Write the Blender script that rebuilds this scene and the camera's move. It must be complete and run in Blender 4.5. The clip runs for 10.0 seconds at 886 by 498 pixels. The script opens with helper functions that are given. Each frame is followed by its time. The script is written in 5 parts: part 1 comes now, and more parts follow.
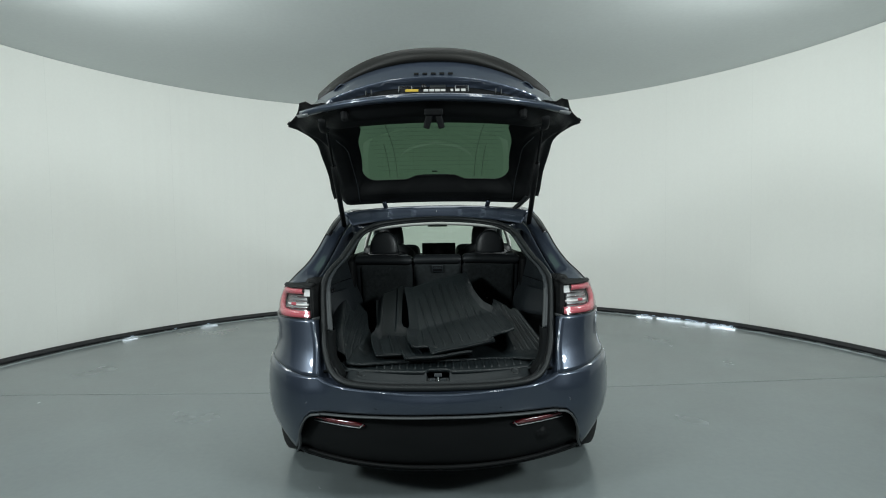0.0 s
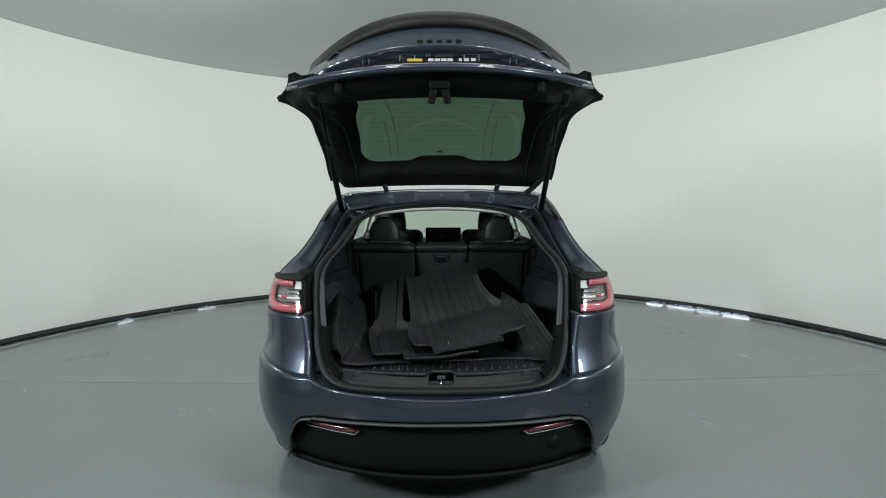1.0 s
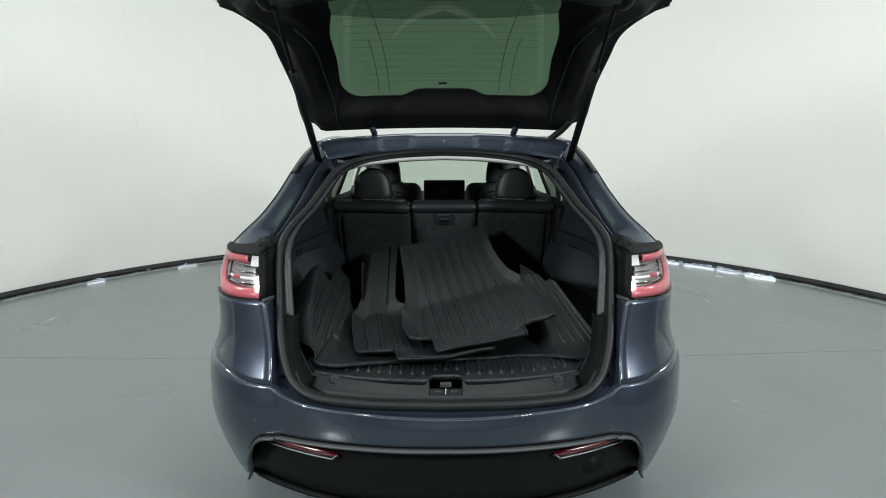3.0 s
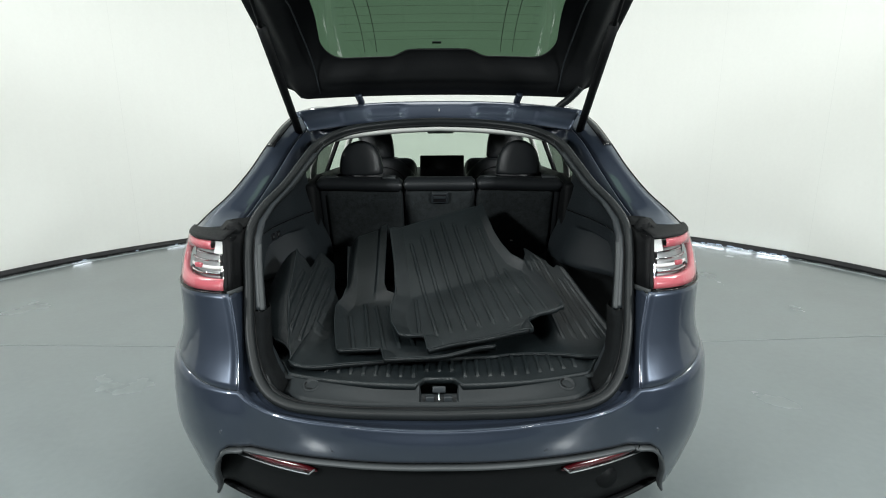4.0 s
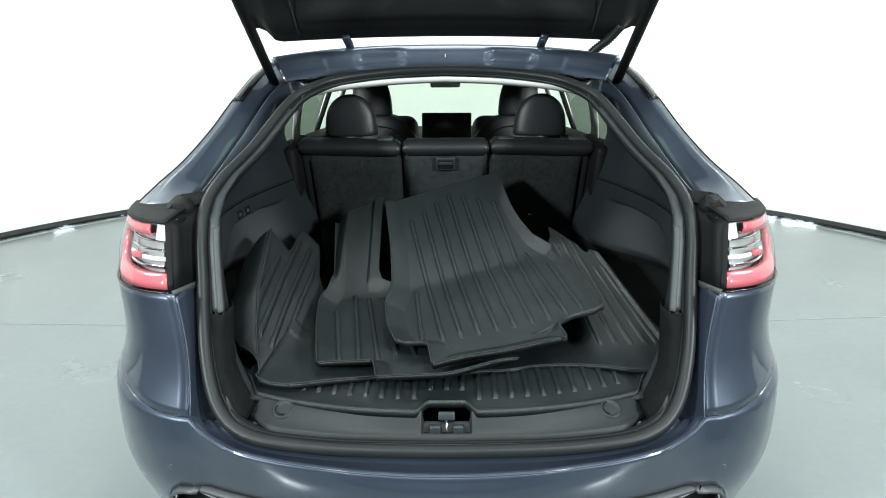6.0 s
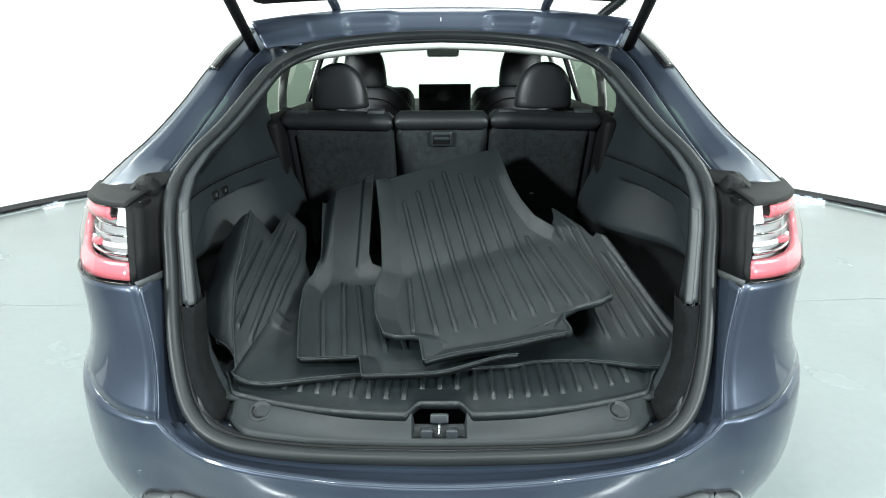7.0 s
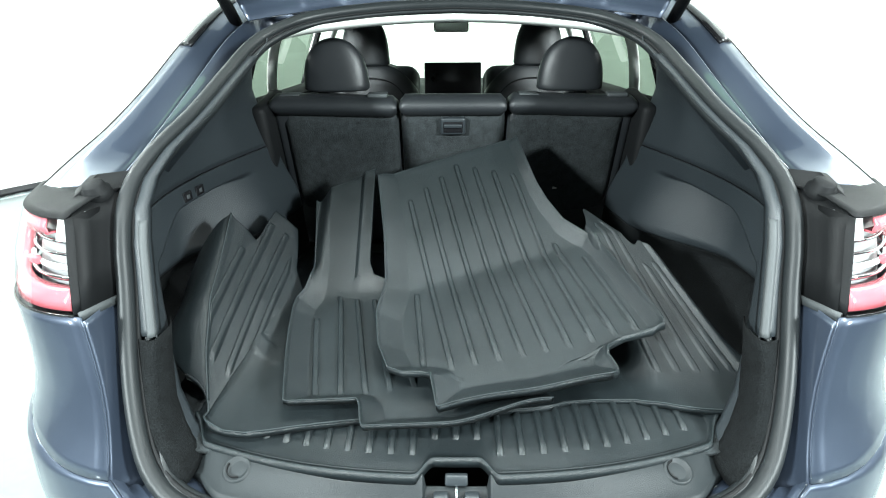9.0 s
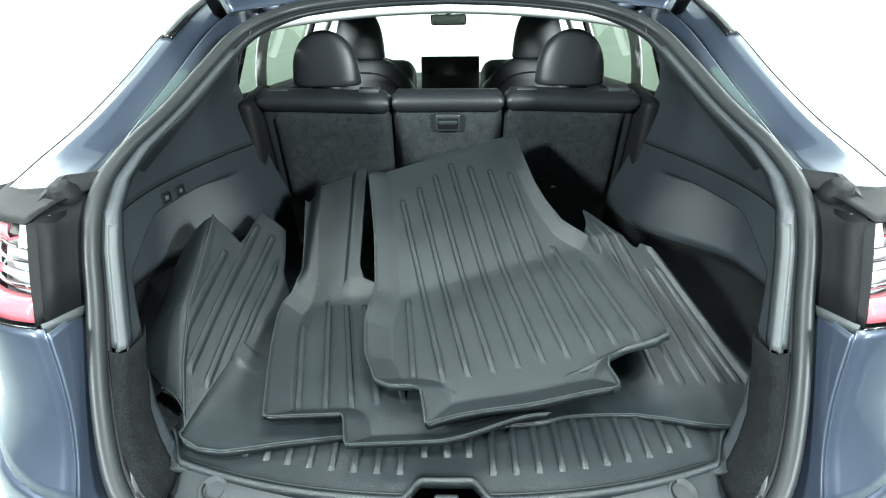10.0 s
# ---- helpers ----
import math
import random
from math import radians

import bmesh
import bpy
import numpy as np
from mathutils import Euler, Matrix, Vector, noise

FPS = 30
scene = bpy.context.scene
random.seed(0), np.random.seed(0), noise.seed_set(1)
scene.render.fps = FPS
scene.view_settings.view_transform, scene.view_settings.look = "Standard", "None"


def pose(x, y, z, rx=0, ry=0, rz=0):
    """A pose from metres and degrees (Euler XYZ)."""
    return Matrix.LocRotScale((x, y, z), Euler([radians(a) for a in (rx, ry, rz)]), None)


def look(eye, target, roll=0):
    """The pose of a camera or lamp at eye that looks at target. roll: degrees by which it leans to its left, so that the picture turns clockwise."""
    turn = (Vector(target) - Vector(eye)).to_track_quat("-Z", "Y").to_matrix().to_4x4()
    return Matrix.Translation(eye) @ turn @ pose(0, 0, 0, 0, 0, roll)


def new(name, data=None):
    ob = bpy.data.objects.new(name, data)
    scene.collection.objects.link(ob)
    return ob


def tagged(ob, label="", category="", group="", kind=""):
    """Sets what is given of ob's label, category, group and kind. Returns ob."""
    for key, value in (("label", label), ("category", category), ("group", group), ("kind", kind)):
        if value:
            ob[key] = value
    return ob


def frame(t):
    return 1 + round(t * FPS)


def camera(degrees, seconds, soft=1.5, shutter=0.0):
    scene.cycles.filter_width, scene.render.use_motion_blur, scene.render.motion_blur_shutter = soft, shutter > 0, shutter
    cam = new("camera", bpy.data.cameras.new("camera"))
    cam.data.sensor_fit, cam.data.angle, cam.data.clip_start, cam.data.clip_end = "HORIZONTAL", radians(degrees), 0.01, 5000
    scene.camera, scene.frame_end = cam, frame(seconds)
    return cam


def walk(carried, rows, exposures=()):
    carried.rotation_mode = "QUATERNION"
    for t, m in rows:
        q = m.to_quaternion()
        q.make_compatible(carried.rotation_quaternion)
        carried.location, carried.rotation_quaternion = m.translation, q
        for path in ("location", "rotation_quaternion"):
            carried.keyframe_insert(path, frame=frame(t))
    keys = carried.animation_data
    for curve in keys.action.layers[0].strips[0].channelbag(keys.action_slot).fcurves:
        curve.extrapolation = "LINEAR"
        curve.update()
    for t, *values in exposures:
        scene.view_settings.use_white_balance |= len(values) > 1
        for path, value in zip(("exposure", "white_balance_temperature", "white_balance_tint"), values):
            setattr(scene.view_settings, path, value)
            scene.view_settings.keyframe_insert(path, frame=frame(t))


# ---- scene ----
cam = camera(81.41, 10.0, soft=1.0)
# seconds, eye x y z, pitch, roll, yaw
ROWS = [
    (0, 0.018, -2.558, 1.483, -2.75, 0.84, -0.40),
    (0.5, 0.039, -2.426, 1.497, -4.08, 0.38, 0.36),
    (1, 0.015, -2.300, 1.518, -4.99, 0.27, 0.08),
    (1.5, 0.027, -2.090, 1.541, -6.62, 0.28, -0.06),
    (2, 0.028, -1.939, 1.525, -8.00, 0.30, -0.09),
    (2.5, -0.019, -1.796, 1.519, -9.30, 0.12, -0.17),
    (4, 0.015, -1.415, 1.487, -13.04, 0.30, -0.04),
    (4.5, 0.022, -1.284, 1.473, -14.19, 0.45, 0.26),
    (5, -0.009, -1.205, 1.473, -14.95, 0.22, 0.10),
    (6.5, 0.008, -0.966, 1.456, -18.96, 0.28, 0.26),
    (7, 0.016, -0.912, 1.451, -20.29, 0.28, 0.29),
    (7.5, 0.008, -0.840, 1.454, -21.28, 0.31, 0.46),
    (8, -0.009, -0.775, 1.446, -21.83, 0.29, 0.51),
    (8.5, -0.013, -0.721, 1.441, -22.13, 0.30, 0.55),
    (9, -0.012, -0.677, 1.442, -22.47, 0.33, 0.62),
    (9.5, -0.003, -0.645, 1.439, -22.66, 0.36, 0.67),
    (10, 0.006, -0.614, 1.437, -23.02, 0.35, 0.69),
]
EXPOSURES = [(0.0, -0.52, 6400, 8), (1.0, -0.5, 6500, 9), (2.5, -0.27, 6600, 11), (4.0, 0.08, 6600, 12), (5.0, 0.40, 6500, 11), (6.5, 1.05, 6450, 9), (8.0, 1.6, 6400, 8), (10.0, 2.15, 6300, 6)]
walk(cam, [(t, pose(x, y, z, 90 + pitch, roll, yaw)) for t, x, y, z, pitch, roll, yaw in ROWS], EXPOSURES)

# ---- light ----
def area_lamp(name, m, size, power, color=(1, 1, 1), shape="DISK", size_y=None):
    d = bpy.data.lights.new(name, "AREA")
    d.shape, d.size, d.energy, d.color = shape, size, power, color
    if size_y:
        d.size_y = size_y
    ob = new(name, d)
    ob.matrix_world = m
    return ob


world = bpy.data.worlds.new("booth_air")
scene.world = world
world.use_nodes = True
world.node_tree.nodes["Background"].inputs[0].default_value = (0.6, 0.65, 0.7, 1)
world.node_tree.nodes["Background"].inputs[1].default_value = 0.005

COOL = (0.96, 1.0, 0.98)


def gap_lamp(angle, length, power):
    """Daylight that leaks in below the skirting strip, along the wall's foot."""
    a = radians(angle)
    ca, sa = math.cos(a), math.sin(a)
    m = look((-0.083 + 4.90 * ca, 1.866 + 4.90 * sa, 0.028), (-0.083 + 4.70 * ca, 1.866 + 4.70 * sa, -0.12))
    area_lamp("gap_lamp", m, length, power, (0.78, 0.90, 1.0), "RECTANGLE", 0.012)


gap_lamp(34.0, 0.35, 0.4)
gap_lamp(38.5, 0.30, 0.2)
gap_lamp(43.0, 0.40, 0.25)
gap_lamp(47.5, 0.25, 0.15)
gap_lamp(135.0, 0.25, 0.08)
gap_lamp(148.0, 0.20, 0.08)
area_lamp("ceiling_lamp", look((0, 1.1, 3.45), (0, 1.1, 0)), 1.3, 24, COOL)
for lx in (-1.0, 1.0):
    # unseen fill lamp, added to brighten the wall against the car's interior
    area_lamp("wall_fill_lamp", look((lx * 2.9, 1.0, 3.25), (lx * 0.3, 6.9, 1.5)), 0.5, 99, COOL)
    area_lamp("ceiling_lamp", look((lx * 0.8, -1.25, 3.45), (lx * 0.4, 0.2, 0.8)), 0.30, 24, COOL)
    area_lamp("rear_lamp", look((lx * 2.5, -2.1, 2.4), (0, 0.6, 0.9)), 0.42, 104, (0.92, 1.0, 1.0))

# ---- materials ----


def material(name, base, rough=0.5, metal=0.0, coat=0.0, vary=0.15, scale=6.0, fine=180.0, bump=0.0, bump_scale=400.0, spec=0.5, wear=0.0, coat_rough=0.03, grain=0.4):
    m = bpy.data.materials.new(name)
    m.use_nodes = True
    nt = m.node_tree
    b = nt.nodes["Principled BSDF"]
    b.inputs["Metallic"].default_value = metal
    b.inputs["Coat Weight"].default_value = coat
    b.inputs["Coat Roughness"].default_value = coat_rough
    b.inputs["Specular IOR Level"].default_value = spec
    tc = nt.nodes.new("ShaderNodeTexCoord")
    n1 = nt.nodes.new("ShaderNodeTexNoise")
    n1.inputs["Scale"].default_value, n1.inputs["Detail"].default_value = scale, 6
    n2 = nt.nodes.new("ShaderNodeTexNoise")
    n2.inputs["Scale"].default_value, n2.inputs["Detail"].default_value = fine, 3
    for n in (n1, n2):
        nt.links.new(tc.outputs["Object"], n.inputs["Vector"])
    mix = nt.nodes.new("ShaderNodeMix")
    mix.data_type = "FLOAT"
    mix.inputs[0].default_value = grain
    nt.links.new(n1.outputs["Fac"], mix.inputs[2])
    nt.links.new(n2.outputs["Fac"], mix.inputs[3])
    ramp = nt.nodes.new("ShaderNodeMapRange")
    ramp.inputs["From Min"].default_value, ramp.inputs["From Max"].default_value = 0.3, 0.7
    ramp.inputs["To Min"].default_value, ramp.inputs["To Max"].default_value = 1 - vary, 1 + vary
    nt.links.new(mix.outputs[0], ramp.inputs["Value"])
    hsv = nt.nodes.new("ShaderNodeHueSaturation")
    hsv.inputs["Color"].default_value = (*base, 1)
    nt.links.new(ramp.outputs[0], hsv.inputs["Value"])
    nt.links.new(hsv.outputs[0], b.inputs["Base Color"])
    rr = nt.nodes.new("ShaderNodeMapRange")
    rr.inputs["From Min"].default_value, rr.inputs["From Max"].default_value = 0.3, 0.7
    rr.inputs["To Min"].default_value, rr.inputs["To Max"].default_value = max(rough - 0.06 - wear, 0.02), min(rough + 0.06 + wear, 1)
    nt.links.new(n1.outputs["Fac"], rr.inputs["Value"])
    nt.links.new(rr.outputs[0], b.inputs["Roughness"])
    if bump:
        n3 = nt.nodes.new("ShaderNodeTexNoise")
        n3.inputs["Scale"].default_value, n3.inputs["Detail"].default_value = bump_scale, 2
        nt.links.new(tc.outputs["Object"], n3.inputs["Vector"])
        bp = nt.nodes.new("ShaderNodeBump")
        bp.inputs["Strength"].default_value, bp.inputs["Distance"].default_value = bump, 0.002
        nt.links.new(n3.outputs["Fac"], bp.inputs["Height"])
        nt.links.new(bp.outputs[0], b.inputs["Normal"])
    return m


def glass(name, tint, gloss_rough=0.02):
    m = bpy.data.materials.new(name)
    m.use_nodes = True
    nt = m.node_tree
    nt.nodes.clear()
    out = nt.nodes.new("ShaderNodeOutputMaterial")
    tr = nt.nodes.new("ShaderNodeBsdfTransparent")
    tr.inputs[0].default_value = (*tint, 1)
    gl = nt.nodes.new("ShaderNodeBsdfGlossy")
    gl.inputs["Roughness"].default_value = gloss_rough
    lw = nt.nodes.new("ShaderNodeLayerWeight")
    lw.inputs["Blend"].default_value = 0.5
    pw = nt.nodes.new("ShaderNodeMath")
    pw.operation, pw.inputs[1].default_value = "POWER", 4.0
    nt.links.new(lw.outputs["Facing"], pw.inputs[0])
    fr = nt.nodes.new("ShaderNodeMapRange")
    fr.inputs["To Min"].default_value, fr.inputs["To Max"].default_value = 0.025, 0.4
    nt.links.new(pw.outputs[0], fr.inputs["Value"])
    mix = nt.nodes.new("ShaderNodeMixShader")
    nt.links.new(fr.outputs[0], mix.inputs[0])
    nt.links.new(tr.outputs[0], mix.inputs[1])
    nt.links.new(gl.outputs[0], mix.inputs[2])
    nt.links.new(mix.outputs[0], out.inputs[0])
    return m


M_WALL = material("white_wall_paint", (0.80, 0.81, 0.775), 0.6, vary=0.02, scale=0.8, fine=30, bump=0.05, bump_scale=60)
M_CEIL = material("grey_ceiling_paint", (0.62, 0.66, 0.66), 0.6, vary=0.05, scale=0.7, fine=20)
M_FLOOR = material("grey_epoxy_floor", (0.172, 0.198, 0.201), 0.20, vary=0.06, scale=1.2, fine=25, wear=0.03)
M_SKIRT = material("dark_rubber_skirting", (0.02, 0.02, 0.022), 0.45, vary=0.3, bump=0.1)
M_STRIP = material("glinting_floor_edge", (0.24, 0.27, 0.28), 0.18, vary=0.5, scale=5)
M_SEAM = material("wall_seam", (0.72, 0.73, 0.70), 0.6, vary=0.05)
M_CRACK = material("floor_joint", (0.22, 0.24, 0.245), 0.5)
M_PAINT = material("blue_grey_metallic_paint", (0.034, 0.045, 0.067), 0.36, metal=0.5, coat=0.9, vary=0.04, fine=900)
M_BLACK = material("black_textured_plastic", (0.0065, 0.007, 0.0075), 0.55, vary=0.12, bump=0.25, bump_scale=700, spec=0.12)
M_GLOSS = material("gloss_black_plastic", (0.008, 0.008, 0.009), 0.12, vary=0.1)
M_TRIM = material("charcoal_trim_plastic", (0.0160, 0.0200, 0.0230), 0.45, vary=0.08, bump=0.35, bump_scale=450, spec=0.38)
M_TRIML = material("satin_grey_trim", (0.036, 0.041, 0.043), 0.65, vary=0.08, bump=0.2, bump_scale=900)
M_SILL = material("charcoal_sill_plastic", (0.0125, 0.0155, 0.017), 0.55, vary=0.12, bump=0.3, bump_scale=700, spec=0.28)
M_RUBBER = material("black_seal_rubber", (0.0105, 0.0125, 0.0135), 0.45, vary=0.1, bump=0.1, spec=0.24)
M_CARPET = material("black_carpet", (0.018, 0.0212, 0.0225), 0.95, vary=0.8, scale=45, fine=330, bump=1.0, bump_scale=400, spec=0.2, grain=0.6)
# darker copy of black_carpet: the boot pocket's shade is in its colour
M_CARPET_SHADED = material("shaded_black_carpet", (0.005, 0.0058, 0.0062), 0.95, vary=0.7, scale=45, fine=330, bump=1.0, bump_scale=400, spec=0.1, grain=0.6)
M_LEATHER = material("black_leatherette", (0.012, 0.0138, 0.0158), 0.46, vary=0.1, bump=0.25, bump_scale=600, spec=0.5)
M_MAT = material("black_moulded_rubber", (0.0074, 0.0105, 0.0118), 0.40, vary=0.60, scale=7, fine=340, bump=0.55, bump_scale=850, spec=0.42, grain=0.7)
# lighter copy of the mat rubber; light caught by raised edges is painted in
M_MATRIM = material("lit_rubber_edge", (0.011, 0.0155, 0.017), 0.62, vary=0.3, scale=20, fine=300, bump=0.3, bump_scale=500, spec=0.25)
M_RED = material("red_lamp_plastic", (0.44, 0.10, 0.12), 0.22, coat=0.5, vary=0.08)
M_REFLECT = material("dark_red_reflector", (0.10, 0.006, 0.010), 0.25, coat=0.8)
M_LAMPIN = material("grey_lamp_bowl", (0.36, 0.365, 0.37), 0.35, metal=0.5, vary=0.1)
M_CHROME = material("silver_reflector", (0.72, 0.74, 0.75), 0.12, metal=1.0, vary=0.05)
M_ARCH = material("dark_satin_trim", (0.050, 0.055, 0.058), 0.5, metal=0.1, vary=0.06)
M_DARK_ARC = material("unseen_dark_arc", (0.035, 0.037, 0.04), 0.7, vary=0.1, scale=3)
M_SATIN = material("satin_grey_metal", (0.20, 0.21, 0.215), 0.35, metal=0.4, vary=0.06)
M_HEAD = material("light_headliner", (0.60, 0.61, 0.58), 0.85, vary=0.05, bump=0.2)
M_CARBON = material("woven_carbon_strip", (0.007, 0.0068, 0.006), 0.55, coat=0.0, spec=0.25, vary=0.9, scale=260, fine=340)
M_SCREEN = material("dark_screen_glass", (0.006, 0.006, 0.007), 0.32, vary=0.1, spec=0.3)
M_WHITE = material("white_print", (0.34, 0.34, 0.33), 0.5)
M_YELLOW = material("yellow_print", (0.36, 0.25, 0.03), 0.5)
M_LAMP = material("milky_lamp_plastic", (0.7, 0.71, 0.7), 0.25, vary=0.05)
M_GREEN = glass("green_tinted_glass", (0.085, 0.145, 0.095))
M_PRIVACY = glass("privacy_glass", (0.13, 0.165, 0.135))
M_SIDEGLASS = glass("side_window_glass", (0.62, 0.72, 0.64))
M_CLEAR = glass("clear_lamp_lens", (0.93, 0.93, 0.93))
M_TYRE = material("tyre_rubber", (0.02, 0.02, 0.02), 0.8, vary=0.2, bump=0.3)

# ---- shaping helpers ----


def part(name, bm, mat, parent=None, label="", smooth=True):
    me = bpy.data.meshes.new(name)
    bmesh.ops.recalc_face_normals(bm, faces=bm.faces)
    bm.to_mesh(me)
    bm.free()
    if smooth:
        for p in me.polygons:
            p.use_smooth = True
    me.materials.append(mat)
    ob = new(name, me)
    if parent is not None:
        ob.parent = parent
    if label:
        ob["label"] = label
    return ob


def thing(name, label, category, group="", kind="", at=(0, 0, 0)):
    ob = new(name)
    ob.location = at
    ob.empty_display_size = 0.1
    return tagged(ob, label, category, group, kind)


def solid(ob, t, offset=0.0):
    s = ob.modifiers.new("thickness", "SOLIDIFY")
    s.thickness, s.offset = t, offset
    return ob


def grid(rows, close_u=False, close_v=False):
    bm = bmesh.new()
    vs = [[bm.verts.new(p) for p in r] for r in rows]
    nr, nc = len(vs), len(vs[0])
    for i in range(nr - (0 if close_v else 1)):
        for j in range(nc - (0 if close_u else 1)):
            q = (vs[i][j], vs[i][(j + 1) % nc], vs[(i + 1) % nr][(j + 1) % nc], vs[(i + 1) % nr][j])
            if len({id(v) for v in q}) == 4:
                bm.faces.new(q)
    return bm


def curve(pts, n=40, closed=False):
    """Catmull-Rom through pts, n points spaced evenly by length."""
    P = [Vector(p) for p in pts]
    m = len(P)
    out = []
    segs = m if closed else m - 1
    for i in range(segs):
        if closed:
            a, b, c, d = P[i - 1], P[i], P[(i + 1) % m], P[(i + 2) % m]
        else:
            a, b, c, d = P[max(i - 1, 0)], P[i], P[i + 1], P[min(i + 2, m - 1)]
        for k in range(16):
            t = k / 16
            out.append(0.5 * ((2 * b) + (c - a) * t + (2 * a - 5 * b + 4 * c - d) * t * t + (3 * b - a - 3 * c + d) * t ** 3))
    out.append(P[0] if closed else P[-1])
    L = [0.0]
    for a, b in zip(out, out[1:]):
        L.append(L[-1] + (b - a).length)
    res, j = [], 0
    cnt = n if closed else n - 1
    for k in range(n):
        s = L[-1] * k / cnt
        while j < len(L) - 2 and L[j + 1] < s:
            j += 1
        f = (s - L[j]) / max(L[j + 1] - L[j], 1e-9)
        res.append(out[j].lerp(out[j + 1], min(f, 1)))
    return res


def tube(path, prof, closed=False, ref=(0, 0, 1)):
    """Sweeps a closed profile [(a, b), ...] along path; a runs along ref's side, b across."""
    rows, n = [], len(path)
    for i, p in enumerate(path):
        a = path[i - 1] if (i or closed) else path[0]
        b = path[(i + 1) % n] if (closed or i < n - 1) else path[-1]
        t = (b - a).normalized()
        r = Vector(ref) if not callable(ref) else ref(p, t)
        u = (r - t * r.dot(t)).normalized()
        w = t.cross(u)
        rows.append([p + u * q[0] + w * q[1] for q in prof])
    bm = grid(rows, close_u=True, close_v=closed)
    if not closed:
        bm.verts.ensure_lookup_table()
        m = len(prof)
        bm.faces.new([bm.verts[k] for k in range(m)])
        bm.faces.new([bm.verts[(n - 1) * m + k] for k in range(m)])
    return bm


def ring(r, n=10, sx=1.0, sy=1.0):
    return [(r * sx * math.cos(2 * math.pi * k / n), r * sy * math.sin(2 * math.pi * k / n)) for k in range(n)]


def rbox(sx, sy, sz, m=None, bevel=0.01, seg=3):
    bm = bmesh.new()
    bmesh.ops.create_cube(bm, size=1)
    bmesh.ops.scale(bm, vec=(sx, sy, sz), verts=bm.verts)
    if bevel:
        bmesh.ops.bevel(bm, geom=bm.edges[:] , offset=bevel, segments=seg, profile=0.5, affect="EDGES")
    if m is not None:
        bmesh.ops.transform(bm, matrix=m, verts=bm.verts)
    return bm


def disc_solid(r, h, m=None, n=24, bevel=0.0):
    bm = bmesh.new()
    bmesh.ops.create_cone(bm, cap_ends=True, segments=n, radius1=r, radius2=r, depth=h)
    if bevel:
        bmesh.ops.bevel(bm, geom=[e for e in bm.edges if abs(e.verts[0].co.z - e.verts[1].co.z) < 1e-6], offset=bevel, segments=2, affect="EDGES")
    if m is not None:
        bmesh.ops.transform(bm, matrix=m, verts=bm.verts)
    return bm


def lathe(prof, n=32, m=None):
    rows = [[(r * math.cos(2 * math.pi * k / n), r * math.sin(2 * math.pi * k / n), z) for k in range(n)] for r, z in prof]
    bm = grid(rows, close_u=True)
    if m is not None:
        bmesh.ops.transform(bm, matrix=m, verts=bm.verts)
    return bm


def lerp_tab(x, tab):
    """Linear look-up in rows (x, values...)."""
    if x <= tab[0][0]:
        return tab[0][1:]
    for a, b in zip(tab, tab[1:]):
        if x <= b[0]:
            f = (x - a[0]) / (b[0] - a[0])
            return tuple(p + (q - p) * f for p, q in zip(a[1:], b[1:]))
    return tab[-1][1:]


def mirrored(pts):
    return [Vector((-p[0], p[1], p[2])) for p in pts]


def side_pts(pts, side):
    return [Vector((side * p[0], p[1], p[2])) for p in pts]


# ---- the booth ----
CX, CY, RAD, CEIL_Z = -0.083, 1.866, 4.95, 3.55


def around(r, z, n=160):
    return [Vector((CX + r * math.cos(2 * math.pi * k / n), CY + r * math.sin(2 * math.pi * k / n), z)) for k in range(n)]


bm = bmesh.new()
bmesh.ops.create_circle(bm, cap_ends=True, segments=160, radius=RAD + 0.3, matrix=Matrix.Translation((CX, CY, 0)))
ext = bmesh.ops.extrude_face_region(bm, geom=bm.faces[:])
bmesh.ops.translate(bm, vec=(0, 0, -0.15), verts=[v for v in ext["geom"] if isinstance(v, bmesh.types.BMVert)])
tagged(part("floor", bm, M_FLOOR, smooth=False), "smooth grey epoxy floor with faint joints and scuffs", "floor", kind="structure")
def arc(r, z, a0, a1, n=120):
    return [Vector((CX + r * math.cos(radians(a0 + (a1 - a0) * k / n)), CY + r * math.sin(radians(a0 + (a1 - a0) * k / n)), z)) for k in range(n + 1)]


# unseen dark arc behind the camera, added to darken reflections and bounce
rows = [arc(RAD, z, 203, 337, 60) if k < 2 else arc(RAD + 0.15, z, 203, 337, 60) for k, z in enumerate((0.0, CEIL_Z, CEIL_Z, 0.0))]
tagged(part("light_blocking_arc", grid(rows, close_v=True), M_DARK_ARC, smooth=False), "unseen dark grey wall arc, added to cut bounced light", "door", kind="structure")
rows = [arc(RAD, z, -23, 203) if k < 2 else arc(RAD + 0.15, z, -23, 203) for k, z in enumerate((0.0, CEIL_Z, CEIL_Z, 0.0))]
tagged(part("wall_round", grid(rows, close_v=True), M_WALL, smooth=False), "seamless curved white painted booth wall", "wall", kind="structure")
bm = bmesh.new()
bmesh.ops.create_circle(bm, cap_ends=True, segments=160, radius=RAD + 0.3, matrix=Matrix.Translation((CX, CY, CEIL_Z + 0.004)))
ext = bmesh.ops.extrude_face_region(bm, geom=bm.faces[:])
bmesh.ops.translate(bm, vec=(0, 0, 0.12), verts=[v for v in ext["geom"] if isinstance(v, bmesh.types.BMVert)])
tagged(part("ceiling", bm, M_CEIL, smooth=False), "flat pale grey painted ceiling", "ceiling", kind="structure")
rows = [around(RAD - 0.002, 0.004), around(RAD - 0.03, 0.004), around(RAD - 0.03, 0.034), around(RAD - 0.018, 0.040), around(RAD - 0.018, 0.060), around(RAD - 0.002, 0.064)]
